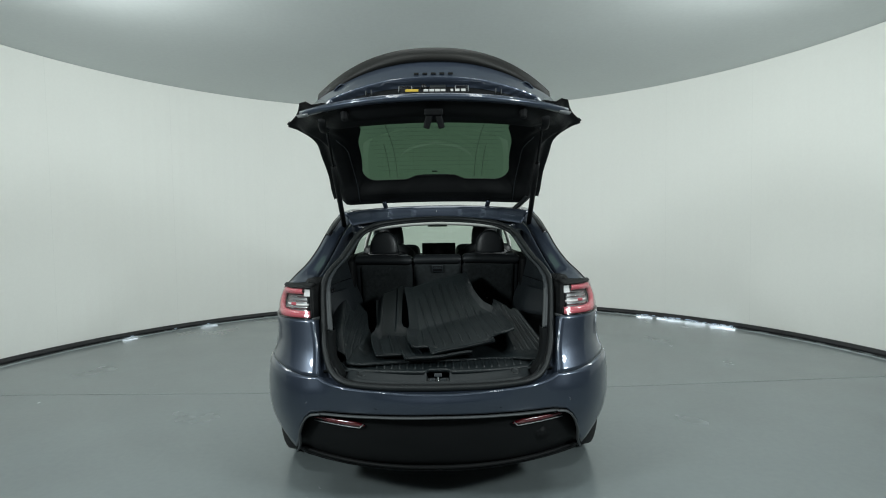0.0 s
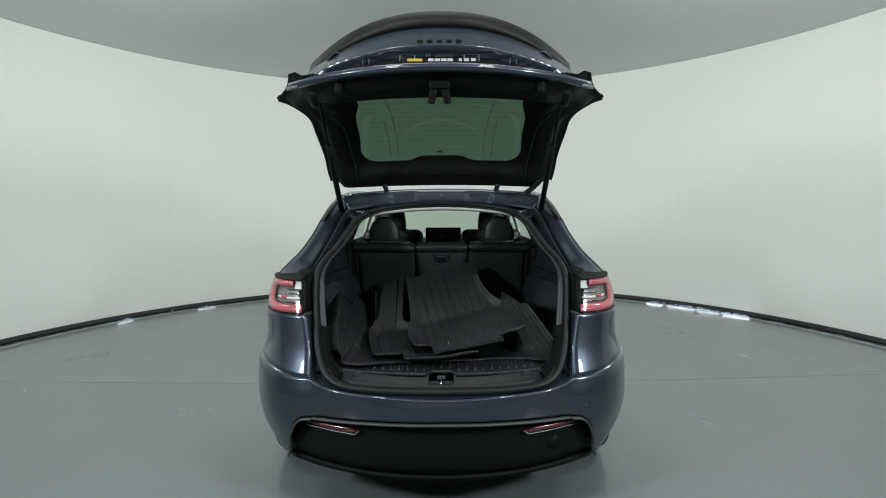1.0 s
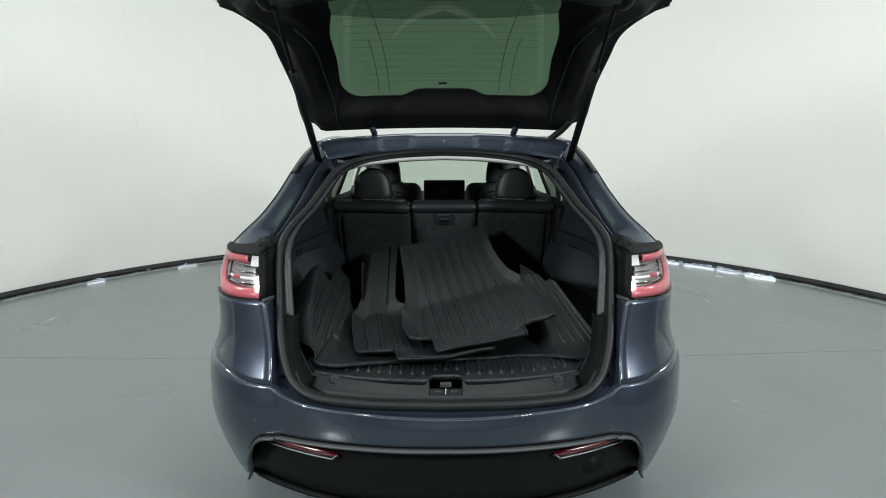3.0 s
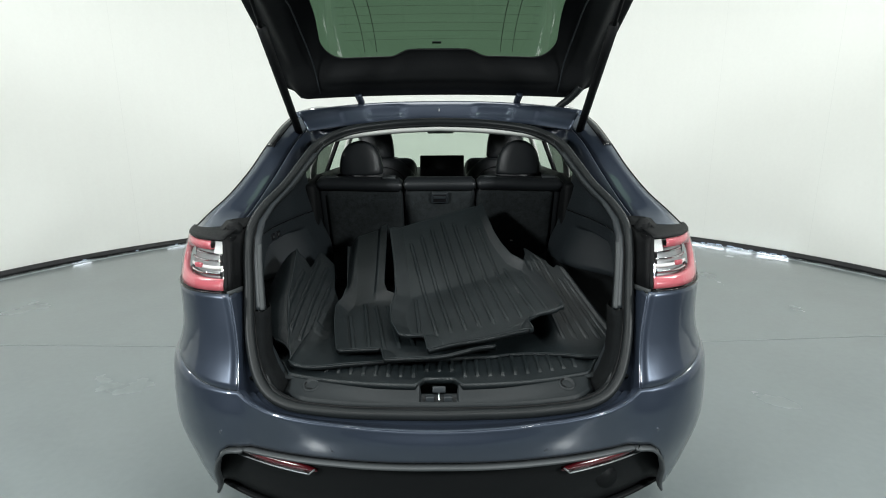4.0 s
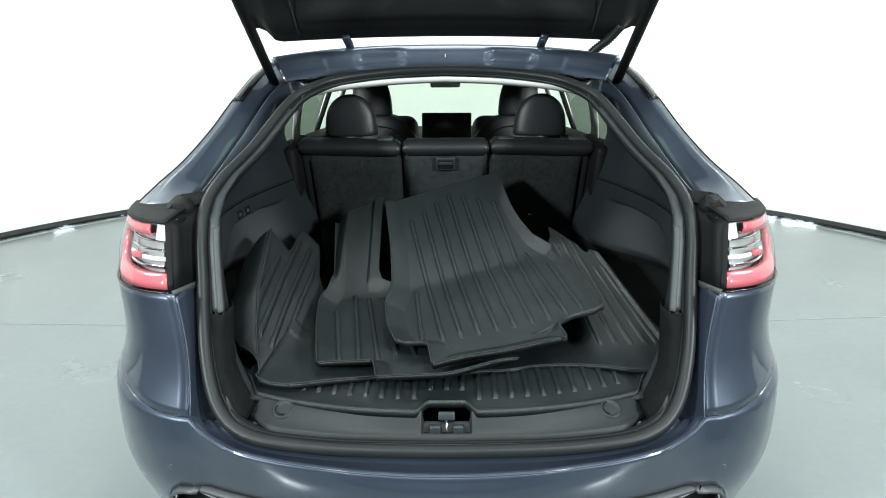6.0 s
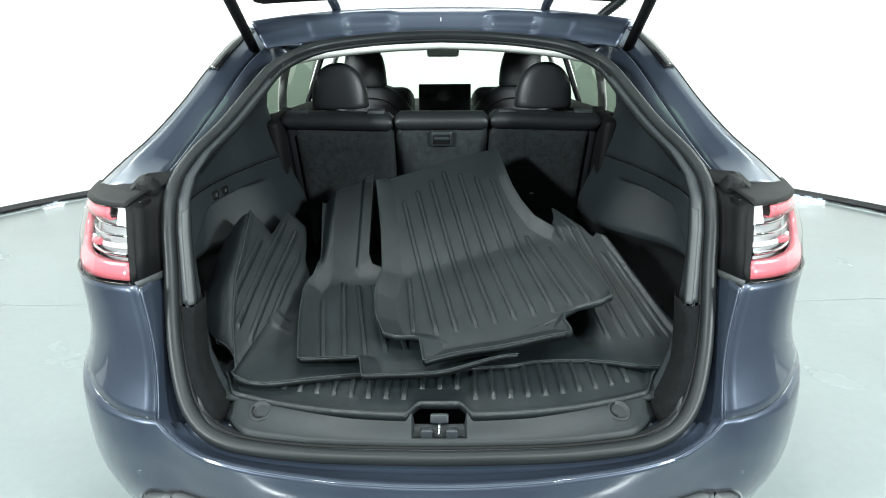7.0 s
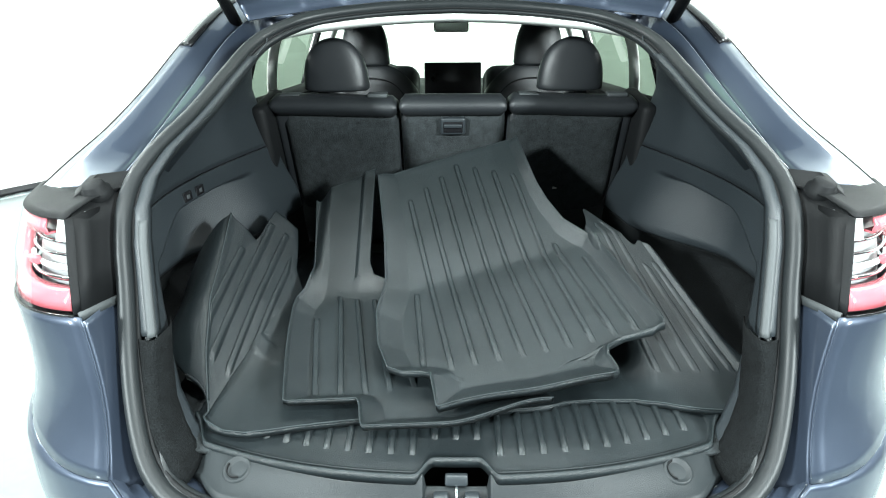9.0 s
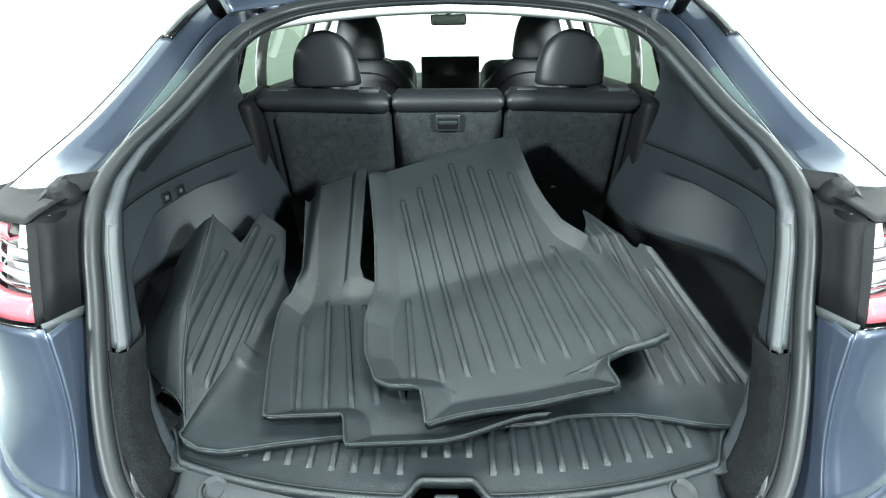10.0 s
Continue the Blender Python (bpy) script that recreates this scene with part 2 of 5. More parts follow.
tagged(part("baseboard", grid(rows, close_u=True, close_v=True), M_SKIRT), "dark rubber skirting strip along the curved wall", "baseboard", kind="structure")
# added floor band; its pale mottled colour stands for glints at the wall's foot
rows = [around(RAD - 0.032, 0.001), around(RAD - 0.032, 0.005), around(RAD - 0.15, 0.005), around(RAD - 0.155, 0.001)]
tagged(part("trim", grid(rows, close_u=True), M_STRIP), "glossy floor band along the wall, glints put into its pale mottle", "floor edge", kind="structure")

# ---- the car: outer body ----
car = thing("car", "dark blue-grey metallic electric hatchback with its tailgate open", "car", at=(0, 0.9, 0))
CAR_AT = Matrix.Translation((0, -0.9, 0))


def cpart(name, bm, mat, parent=None, label="", smooth=True):
    """A part of the car, drawn in world metres."""
    bmesh.ops.transform(bm, matrix=CAR_AT, verts=bm.verts)
    return part(name, bm, mat, parent or car, label, smooth)


# height: inner edge x, y; corner control x, y; side x
CORNER = [
    (0.28, 0.79, 0.17, 0.90, 0.16, 0.935),
    (0.36, 0.76, 0.12, 0.915, 0.10, 0.95),
    (0.48, 0.605, -0.015, 0.960, 0.065, 1.000),
    (0.585, 0.60, -0.040, 0.970, 0.040, 1.005),
    (0.66, 0.60, -0.036, 0.965, 0.035, 1.005),
    (0.735, 0.603, -0.010, 0.948, 0.02, 1.002),
    (0.75, 0.604, -0.002, 0.944, 0.032, 0.995),
    (0.77, 0.606, 0.009, 0.938, 0.045, 0.982),
    (0.80, 0.609, 0.024, 0.932, 0.060, 0.965),
    (0.84, 0.613, 0.040, 0.928, 0.072, 0.950),
    (0.88, 0.618, 0.053, 0.927, 0.081, 0.940),
    (0.93, 0.626, 0.066, 0.928, 0.090, 0.934),
    (1.01, 0.640, 0.083, 0.93, 0.10, 0.93),
    (1.08, 0.650, 0.112, 0.92, 0.13, 0.92),
    (1.155, 0.660, 0.147, 0.89, 0.18, 0.905),
]


def corner(z, s, out=0.0):
    xi, yi, cx, cy, xs = lerp_tab(z, CORNER)
    a, b, c = (1 - s) ** 2, 2 * s * (1 - s), s * s
    x, y = a * xi + b * cx + c * xs, a * yi + b * cy + c * 0.62
    if out:
        tx, ty = 2 * (1 - s) * (cx - xi) + 2 * s * (xs - cx), 2 * (1 - s) * (cy - yi) + 2 * s * (0.62 - cy)
        d = math.hypot(tx, ty)
        x, y = x + out * ty / d, y - out * tx / d
    return Vector((x, y, z))


def smoothstep(a, b, x):
    t = min(max((x - a) / (b - a), 0), 1)
    return t * t * (3 - 2 * t)


# lower edge of the bumper (x, z) and its upper edge at the load lip (x, y, z)
LOW_EDGE = [(0.0, 0.575), (0.3, 0.572), (0.55, 0.566), (0.62, 0.562), (0.645, 0.555), (0.67, 0.535), (0.698, 0.50), (0.732, 0.44), (0.752, 0.37), (0.772, 0.330), (0.80, 0.345), (0.85, 0.40), (0.9, 0.45), (1.0, 0.50)]
LIP = [(0.0, -0.136, 0.668), (0.084, -0.135, 0.669), (0.194, -0.132, 0.675), (0.269, -0.125, 0.681), (0.364, -0.113, 0.687), (0.423, -0.102, 0.692), (0.485, -0.086, 0.699), (0.546, -0.053, 0.708), (0.58, -0.03, 0.716), (0.605, -0.012, 0.727)]


# the bumper skin: rows from the arch edge up to the load lip
def bumper_low(x):
    x = abs(x)
    return lerp_tab(x, LOW_EDGE)[0]


def bumper_top(x):
    x = abs(x)
    return lerp_tab(x, LIP)[1]


def crease(s):
    """Height of the crease that runs from the load lip round the corner."""
    return 0.730 + 0.042 * smoothstep(0.0, 0.55, s) - 0.02 * smoothstep(0.6, 1.0, s)


def bumper_point(u, v):
    """u from the middle (0) round the corner to the wheel arch (1), v from the lower edge (0) to the lip (1)."""
    if u < 0.5:
        x = 0.60 * u / 0.5
        zl, zt = bumper_low(x), bumper_top(x)
        z = zl + (zt - zl) * v
        body = -0.152 + 0.115 * (x / 0.6) ** 2.2 + 0.012 * (1 - v) ** 2
        y = body + (lerp_tab(x, LIP)[0] - body) * smoothstep(0.50, 1.0, v) ** 1.5
        return Vector((x, y, z))
    s = (u - 0.5) / 0.5
    p = corner(0.6, s)
    zl, zt = bumper_low(p.x), crease(s)
    z = zl + (zt - zl) * v
    q = corner(max(z, 0.585), s)
    q.z = z
    k = smoothstep(0.58, 0.30, z) * (1 - 0.3 * s)
    q.x -= 0.04 * k
    q.y += 0.05 * k
    return q


US = [k / 36 for k in range(37)]
half = [[bumper_point(u, v) for u in US] for v in [k / 14 for k in range(15)]]
rows = [[Vector((-p.x, p.y, p.z)) for p in reversed(r[1:])] + r for r in half]
solid(cpart("bumper", grid(rows), M_PAINT, label="blue-grey painted rear bumper"), 0.004)

# rolled edge of the lip
roll = [bumper_point(u / 40, 1.0) + Vector((0, 0.001, 0.0005)) for u in range(21)]
cpart("lip_edge", tube(mirrored(roll[:0:-1]) + roll, ring(0.003, 6)), M_PAINT)
# the satin arch that edges the lower insert, following the bumper's lower edge
edge = [bumper_point(u, 0.0) for u in [k / 200 for k in range(150)] if bumper_point(u, 0).x < 0.738]
edge = mirrored(edge[:0:-1]) + edge
prof = [(0.009, -0.004), (0.010, 0.003), (0.004, 0.005), (-0.013, 0.006), (-0.015, 0.001), (-0.012, -0.005)]
cpart("bumper_trim", tube([p + Vector((0, -0.004, -0.014)) for p in edge], prof, ref=(0, -1, 0)), M_ARCH, label="satin grey arch trim")

# black lower insert
rows = []
for k in range(11):
    v = k / 10
    r = []
    for j in range(49):
        a = -1 + 2 * j / 48
        x = 0.748 * a
        zt = bumper_low(min(abs(x), 0.79)) - 0.015
        zb = 0.268 + 0.035 * abs(a) ** 2
        z = zb + (zt - zb) * v
        y = -0.078 + 0.195 * (abs(x) / 0.76) ** 2.6 + 0.06 * (1 - v) ** 1.5 - 0.02 * math.sin(math.pi * v)
        r.append((x, y, z))
    rows.append(r)
solid(cpart("lower_insert", grid(rows), M_BLACK, label="black textured plastic bumper insert"), 0.004)
for z0, dy, rr in ((0.285, -0.012, 0.012), (0.262, 0.02, 0.016)):
    path = [Vector((0.735 * a, -0.03 + 0.17 * abs(a) ** 2.4 + dy, z0 + 0.035 * a * a - 0.012 * (1 - a * a))) for a in [-1 + k / 20 for k in range(41)]]
    cpart("diffuser_lip", tube(path, ring(rr, 8, 1.0, 0.7), ref=(0, -1, 0)), M_BLACK, label="black diffuser edge")
rows = [[(0.735 * a, -0.02 + 0.17 * abs(a) ** 2.4 + d, 0.25 + 0.035 * a * a + d * 0.02) for a in [-1 + k / 20 for k in range(41)]] for d in (0.0, 0.3, 0.6, 1.2, 2.2, 3.4)]
solid(cpart("underbody", grid(rows), M_BLACK), 0.01)
# reflectors, sensors and tow cover in the insert
for sd in (1, -1):
    rows = []
    for k in range(3):
        v = k / 2
        rows.append([])
        for j in range(15):
            f = j / 14
            x = 0.372 + 0.245 * f
            c = -0.078 + 0.195 * (x / 0.76) ** 2.6 - 0.022
            zc = 0.506 + 0.012 * f
            hh = 0.024 * min(1, (1 - f) * 5 + 0.08) * min(1, f * 6 + 0.25)
            rows[-1].append((sd * (x + 0.02 * (v - 0.5)), c, zc + (v - 0.6) * hh))
    solid(cpart("reflector", grid(rows), M_REFLECT, label="dark red reflector strip"), 0.012)
    path = [Vector((sd * (0.37 + 0.26 * f), -0.078 + 0.195 * ((0.37 + 0.26 * f) / 0.76) ** 2.6 - 0.028, 0.4885 + 0.014 * f + (0.02 * (f < 0.02)))) for f in [k / 14 for k in range(15)]]
    cpart("reflector_edge", tube(path, ring(0.0028, 6)), M_SATIN)
    for x, z in ((0.633, 0.592), (0.30, 0.60)):
        u = x / 0.60 * 0.5 if x < 0.58 else 0.54
        p = bumper_point(u, 0.30)
        cpart("parking_sensor", disc_solid(0.010, 0.006, pose(sd * p.x, p.y + 0.0016, p.z, 90, 0, sd * (4 if x < 0.5 else 14)), 16, 0.002), M_PAINT)
cpart("tow_cover", disc_solid(0.036, 0.006, pose(0.52, -0.012, 0.43, 84, 0, 12), 28, 0.002), M_BLACK)

# rear quarters and their forward sides
for sd in (1, -1):
    rows = []
    zs = [0.735 + 0.268 * k / 16 for k in range(17)]
    for z in zs:
        w = (z - 0.735) / (1.003 - 0.735)
        r = []
        for s in [k / 22 for k in range(23)]:
            zc = crease(s) + 0.002
            zz = zc + (1.003 - zc) * w
            p = corner(zz, s)
            # hollow above the crease
            hollow = 0.003 * (w / 0.40 if w < 0.40 else (1 - w) / 0.60) * smoothstep(0.0, 0.06, s) * smoothstep(0.85, 0.5, s)
            r.append(p + Vector((-hollow * 0.6, hollow * 0.8, 0)))
        xs = r[-1].x
        r += [Vector((xs + 0.012, 0.9, z)), Vector((xs, 1.6, z)), Vector((xs - 0.01, 3.0, z)), Vector((xs - 0.05, 3.9, z * 0.96)), Vector((xs - 0.30, 4.55, z * 0.9))]
        rows.append(side_pts(r, sd))
    solid(cpart("quarter_panel", grid(rows), M_PAINT, label="blue-grey painted rear quarter panel"), 0.004)
    # lower side skin with the wheel openings
    rows = []
    for y in [0.60 + 0.08 * k for k in range(52)]:
        zb = 0.30
        for yc in (0.88, 3.77):
            d = abs(y - yc)
            if d < 0.40:
                zb = max(zb, 0.33 + math.sqrt(0.40 ** 2 - d * d))
        w = 0.996 - (0.28 * smoothstep(3.7, 4.7, y))
        zt = 0.735 - 0.03 * smoothstep(3.6, 4.6, y)
        rows.append(side_pts([(w - 0.02 * smoothstep(0.5, 0.3, zb + (zt - zb) * v) + 0.012 * math.sin(math.pi * v), y, zb + (zt - zb) * v) for v in [k / 6 for k in range(7)]], sd))
    solid(cpart("side_panel", grid(rows), M_PAINT), 0.004)
    # crease edge line down from the lamp to the bumper corner
    # wheels
    for yc in (0.88, 3.77):
        wm = pose(sd * 0.86, yc, 0.345, 0, 90, 0)
        tyre = cpart("wheel", lathe([(0.235, -0.115), (0.30, -0.125), (0.335, -0.11), (0.345, -0.06), (0.345, 0.06), (0.335, 0.11), (0.30, 0.125), (0.235, 0.115), (0.235, -0.115)], 40, wm), M_TYRE, label="black road tyre on a dark rim")
        part("rim", lathe([(0.03, 0.07), (0.10, 0.085), (0.19, 0.07), (0.228, 0.10), (0.236, 0.10), (0.236, -0.10), (0.2, -0.1), (0.05, 0.0)], 30, CAR_AT @ pose(sd * 0.86, yc, 0.345, 0, 90 * sd, 0)), M_SATIN, tyre)

# shoulder and D-pillar
SIL = [(0.835, 0.285, 1.150), (0.80, 0.375, 1.205), (0.757, 0.465, 1.262), (0.725, 0.60, 1.34), (0.71, 0.75, 1.42), (0.695, 0.92, 1.50), (0.685, 1.06, 1.545)]
PIN = [(0.69, 0.235, 1.165), (0.665, 0.29, 1.205), (0.64, 0.365, 1.255), (0.613, 0.545, 1.355), (0.592, 0.735, 1.455), (0.57, 0.86, 1.51), (0.56, 0.98, 1.555)]
SEAL = [(0, -0.068, 0.679), (0.09, -0.067, 0.680), (0.206, -0.065, 0.682), (0.285, -0.063, 0.686), (0.383, -0.056, 0.694), (0.444, -0.047, 0.703), (0.496, -0.029, 0.721), (0.534, -0.002, 0.751), (0.561, 0.032, 0.791), (0.583, 0.074, 0.85), (0.597, 0.115, 0.918), (0.609, 0.167, 1.013), (0.618, 0.203, 1.086), (0.622, 0.24, 1.145), (0.620, 0.29, 1.191), (0.598, 0.348, 1.237), (0.553, 0.441, 1.297), (0.522, 0.555, 1.363), (0.49, 0.685, 1.43), (0.43, 0.771, 1.471), (0.34, 0.828, 1.497), (0.17, 0.885, 1.517), (0, 0.905, 1.524)]
N_S = 90
sil_c, pin_c = curve(SIL, 30), [p + Vector((0.03, 0.12, -0.02)) * (0.35 + 0.65 * smoothstep(0, 4, i)) for i, p in enumerate(curve(PIN, 30))]
for sd in (1, -1):
    rows = []
    for a, b in zip(sil_c, pin_c):
        m = a.lerp(b, 0.5) + Vector((0.0, -0.006, 0.006))
        n = a.lerp(b, 0.85) + Vector((0, 0.0, 0.003))
        o = a + Vector((0.006, 0.05, -0.03))
        oo = Vector((max(a.x, 0.78) + 0.06, a.y + 0.14, max(1.02, a.z - 0.28)))
        rows.append(side_pts([oo, o, a, a.lerp(m, 0.5) + Vector((0, -0.004, 0.002)), m, n, b, b + Vector((-0.001, 0.012, -0.006)), b + Vector((0.004, 0.045, -0.03))], sd))
    solid(cpart("pillar_skin", grid(rows), M_PAINT, label="blue-grey painted rear pillar"), 0.004)
    # black window seal along the outer edge, and the smoked spoiler cheek above it
    path = [p + Vector((0.007, 0.012, -0.001)) for p in sil_c]
    cpart("window_seal", tube(side_pts(path, sd), ring(0.005, 8)), M_BLACK, label="black quarter window seal")
    path = [sil_c[k].lerp(pin_c[k], 0.16) + Vector((0, -0.004, 0.005)) for k in range(18, 30)]
    cpart("pillar_cheek", tube(side_pts(path, sd), [(0.004, -0.016), (0.006, 0.0), (0.004, 0.016), (-0.004, 0.016), (-0.004, -0.016)]), M_GLOSS, label="glossy black cheek on the pillar")
    # greenhouse side: sill line, roof rail and doors in one skin with openings left for the glass
    rail = curve([(0.66, 1.10, 1.545), (0.66, 1.5, 1.585), (0.64, 2.1, 1.595), (0.64, 2.6, 1.56), (0.67, 3.1, 1.42), (0.74, 3.55, 1.19), (0.78, 3.75, 1.08)], 40)
    cpart("roof_rail", tube(side_pts(rail, sd), ring(0.03, 10, 1, 1.3)), M_PAINT)
    belt = curve([(0.885, 0.55, 1.04), (0.89, 1.0, 1.05), (0.90, 2.0, 1.03), (0.90, 3.0, 1.01), (0.84, 3.75, 0.99)], 30)
    rows = [side_pts([Vector((p.x - 0.07, p.y, p.z + 0.01)), p, Vector((p.x + 0.035, p.y, p.z - 0.04))], sd) for p in belt]
    solid(cpart("belt_panel", grid(rows), M_PAINT), 0.006)
    # side windows
    for y0, y1 in ((0.98, 1.32), (1.38, 2.18), (2.26, 3.2)):
        rows = []
        for k in range(9):
            y = y0 + (y1 - y0) * k / 8
            rp = min(rail, key=lambda p: abs(p.y - y))
            bp = min(belt, key=lambda p: abs(p.y - y))
            rows.append(side_pts([Vector((bp.x - 0.06, y, bp.z)).lerp(Vector((rp.x + 0.01, y, rp.z - 0.01)), v) + Vector((0.02 * math.sin(math.pi * v), 0, 0)) for v in [q / 6 for q in range(7)]], sd))
        g = cpart("side_window", grid(rows), M_PRIVACY if y0 < 2 else M_SIDEGLASS, label="green-tinted side window glass")
        g.visible_shadow = False
    for y, w in ((1.35, 0.05), (2.22, 0.05)):
        rp = min(rail, key=lambda p: abs(p.y - y))
        bp = min(belt, key=lambda p: abs(p.y - y))
        path = side_pts([bp.lerp(rp, v) + Vector((-0.03 * (1 - v), (y - bp.y) * (1 - v) + (y - rp.y) * v, 0)) for v in [q / 6 for q in range(7)]], sd)
        cpart("door_pillar", tube(path, ring(w / 2, 8, 1, 0.6), ref=(0, 1, 0)), M_GLOSS)

# roof: header band, glass roof, windscreen, bonnet, nose
rows = []
for y, z, w, crown in ((0.932, 1.528, 0.555, 0.0), (0.940, 1.550, 0.575, 0.0), (0.948, 1.580, 0.59, 0.0), (0.956, 1.597, 0.60, 0.003), (0.972, 1.606, 0.605, 0.004), (1.07, 1.606, 0.61, 0.006)):
    rows.append([(w * a, y - 0.09 * abs(a) ** 2.5 + 0.010 * (smoothstep(0.24, 0.30, abs(a)) - smoothstep(0.52, 0.56, abs(a)) + smoothstep(0.70, 0.76, abs(a))) * (1 if 0.935 < y < 0.95 else 0), z - 0.045 * abs(a) ** 2.5 + crown) for a in [-1 + k / 48 for k in range(97)]])
solid(cpart("roof_header", grid(rows), M_PAINT, label="dark blue painted roof edge with pressed recesses"), 0.004)
cpart("body_stamp", rbox(0.004, 0.002, 0.012, pose(0, 0.938, 1.572, -10), 0), M_WHITE, smooth=False)
rows = []
for y, z, w in ((1.07, 1.598, 0.61), (1.3, 1.610, 0.615), (1.7, 1.617, 0.61), (2.2, 1.605, 0.60), (2.55, 1.565, 0.60)):
    rows.append([(w * a, y, z - 0.03 * abs(a) ** 2.2 + 0.012) for a in [-1 + k / 10 for k in range(21)]])
solid(cpart("roof_glass", grid(rows), M_GLOSS, label="dark panoramic roof glass"), 0.006)
rows = []
for y, z, w in ((2.56, 1.555, 0.60), (2.9, 1.43, 0.63), (3.3, 1.23, 0.69), (3.62, 1.06, 0.74)):
    rows.append([(w * a, y - 0.10 * abs(a) ** 2 * (1 if y > 2.7 else 0.3), z - 0.02 * abs(a) ** 2) for a in [-1 + k / 10 for k in range(21)]])
ws = cpart("windscreen", grid(rows), M_SIDEGLASS, label="clear raked windscreen")
ws.visible_shadow = False
rows = []
for y, z, w in ((3.55, 1.05, 0.82), (3.9, 0.99, 0.84), (4.3, 0.88, 0.80), (4.55, 0.74, 0.72), (4.62, 0.60, 0.70), (4.62, 0.42, 0.70), (4.55, 0.28, 0.66)):
    rows.append([(w * a, y - 0.35 * abs(a) ** 3 * smoothstep(3.8, 4.6, y), z - 0.03 * abs(a) ** 3) for a in [-1 + k / 10 for k in range(21)]])
solid(cpart("bonnet", grid(rows), M_PAINT), 0.006)

# jamb: painted gutter between pillar skin and seal, and below along the lip
seal_c = curve(SEAL, N_S)


def seal_at(z):
    """The seal's side point at the height z."""
    return min((p for p in seal_f if p.x > 0.3 and p.y < 0.3), key=lambda p: abs(p.z - z))


seal_f = curve(SEAL, 400)
for sd in (1, -1):
    rows = []
    for z in [0.690 + 0.306 * k / 24 for k in range(25)]:
        e, p = corner(z, 0.0), seal_at(z)
        rows.append(side_pts([e, e + Vector((-0.003, 0.006, 0)), e.lerp(p, 0.10) + Vector((0, 0.035, 0)), e.lerp(p, 0.22) + Vector((0, 0.070, 0)), e.lerp(p, 0.55) + Vector((0, 0.078, 0)), e.lerp(p, 0.80) + Vector((0, 0.045, 0)), p + Vector((0.008, 0.004, 0)), p + Vector((0.0, 0.03, 0))], sd))
    solid(cpart("door_jamb", grid(rows), M_PAINT, label="blue-grey painted jamb of the boot opening"), 0.003)
    # dark gutter up the pillar
    up = [i for i in range(N_S) if seal_c[i].z > 1.10]
    rows = []
    pc = curve([(0.655, 0.15, 1.12)] + PIN + [(0.35, 0.96, 1.555), (0.0, 0.985, 1.565)], len(up))
    for k, i in enumerate(up):
        p, q = seal_c[i], pc[k]
        m = p.lerp(q, 0.5)
        rows.append(side_pts([p + Vector((0, 0.02, -0.004)), p.lerp(q, 0.15) + Vector((0, 0.045, -0.02)), m + Vector((0.0, 0.085, -0.060)), p.lerp(q, 0.9) + Vector((0, 0.075, -0.050)), q + Vector((0.004, 0.03, -0.022))], sd))
    solid(cpart("pillar_gutter", grid(rows), M_PAINT, label="dark blue painted rain gutter"), 0.003)
    # lamp-side shelf: black moulding beside the lamp with the rubber stop
    rows = []
    for z, x0, x1, y0, y1 in ((0.995, 0.622, 0.645, 0.17, 0.085), (1.06, 0.632, 0.655, 0.21, 0.115), (1.13, 0.638, 0.662, 0.25, 0.147), (1.158, 0.640, 0.67, 0.262, 0.16), (1.172, 0.642, 0.70, 0.275, 0.215), (1.20, 0.64, 0.69, 0.315, 0.28)):
        rows.append(side_pts([(x0 - 0.006, y0 + 0.02, z), (x0, y0, z), (x0 + 0.006, y0 - 0.004, z), (x1 - 0.006, (y0 + y1) / 2 - 0.01, z), (x1 - 0.003, y1 + 0.004, z), (x1 + 0.03, y1 + 0.03, z - 0.01)], sd))
    solid(cpart("lamp_surround", grid(rows), M_BLACK, label="black plastic moulding beside the lamp"), 0.003)
    rows = [side_pts(r, sd) for r in ([(0.648, 0.088, 1.008), (0.640, 0.115, 1.006), (0.624, 0.165, 1.004)], [(0.645, 0.086, 0.994), (0.638, 0.112, 0.992), (0.622, 0.163, 0.990)])]
    solid(cpart("lamp_ledge", grid(rows), M_TRIML, label="grey ledge under the lamp"), 0.006)
    cpart("rubber_stop", lathe([(0.0, 0.010), (0.015, 0.009), (0.019, 0.006), (0.020, -0.002), (0.025, -0.006), (0.025, -0.02)], 24, pose(sd * 0.669, 0.240, 1.188, 24, 0, 0)), M_BLACK, label="round black rubber stop")
    # load lip: inner painted ledge
rows = []
for u in [-1 + k / 30 for k in range(61)]:
    x = 0.600 * u
    b = bumper_point(min(abs(x) / 0.60, 1) * 0.5, 1.0)
    tx = abs(u)
    s = min(seal_f[:160], key=lambda p: abs(p.x - 0.528 * tx) + 0.2 * abs(p.z - 0.70))
    sg = 1 if x >= 0 else -1
    B, S = Vector((x, b.y, b.z)), Vector((sg * s.x, s.y, s.z))
    down = Vector((0, 0, -0.010))
    rows.append([B, B + Vector((0, 0.006, 0.001)), B.lerp(S, 0.30) + down * 0.6, B.lerp(S, 0.36) + down * 1.4, B.lerp(S, 0.62) + down * 1.5, B.lerp(S, 0.70) + down * 2.2, B.lerp(S, 0.92) + down * 1.6, S + Vector((0, 0.03, -0.008))])
solid(cpart("load_lip", grid(rows), M_PAINT, label="painted lip below the boot opening"), 0.003)

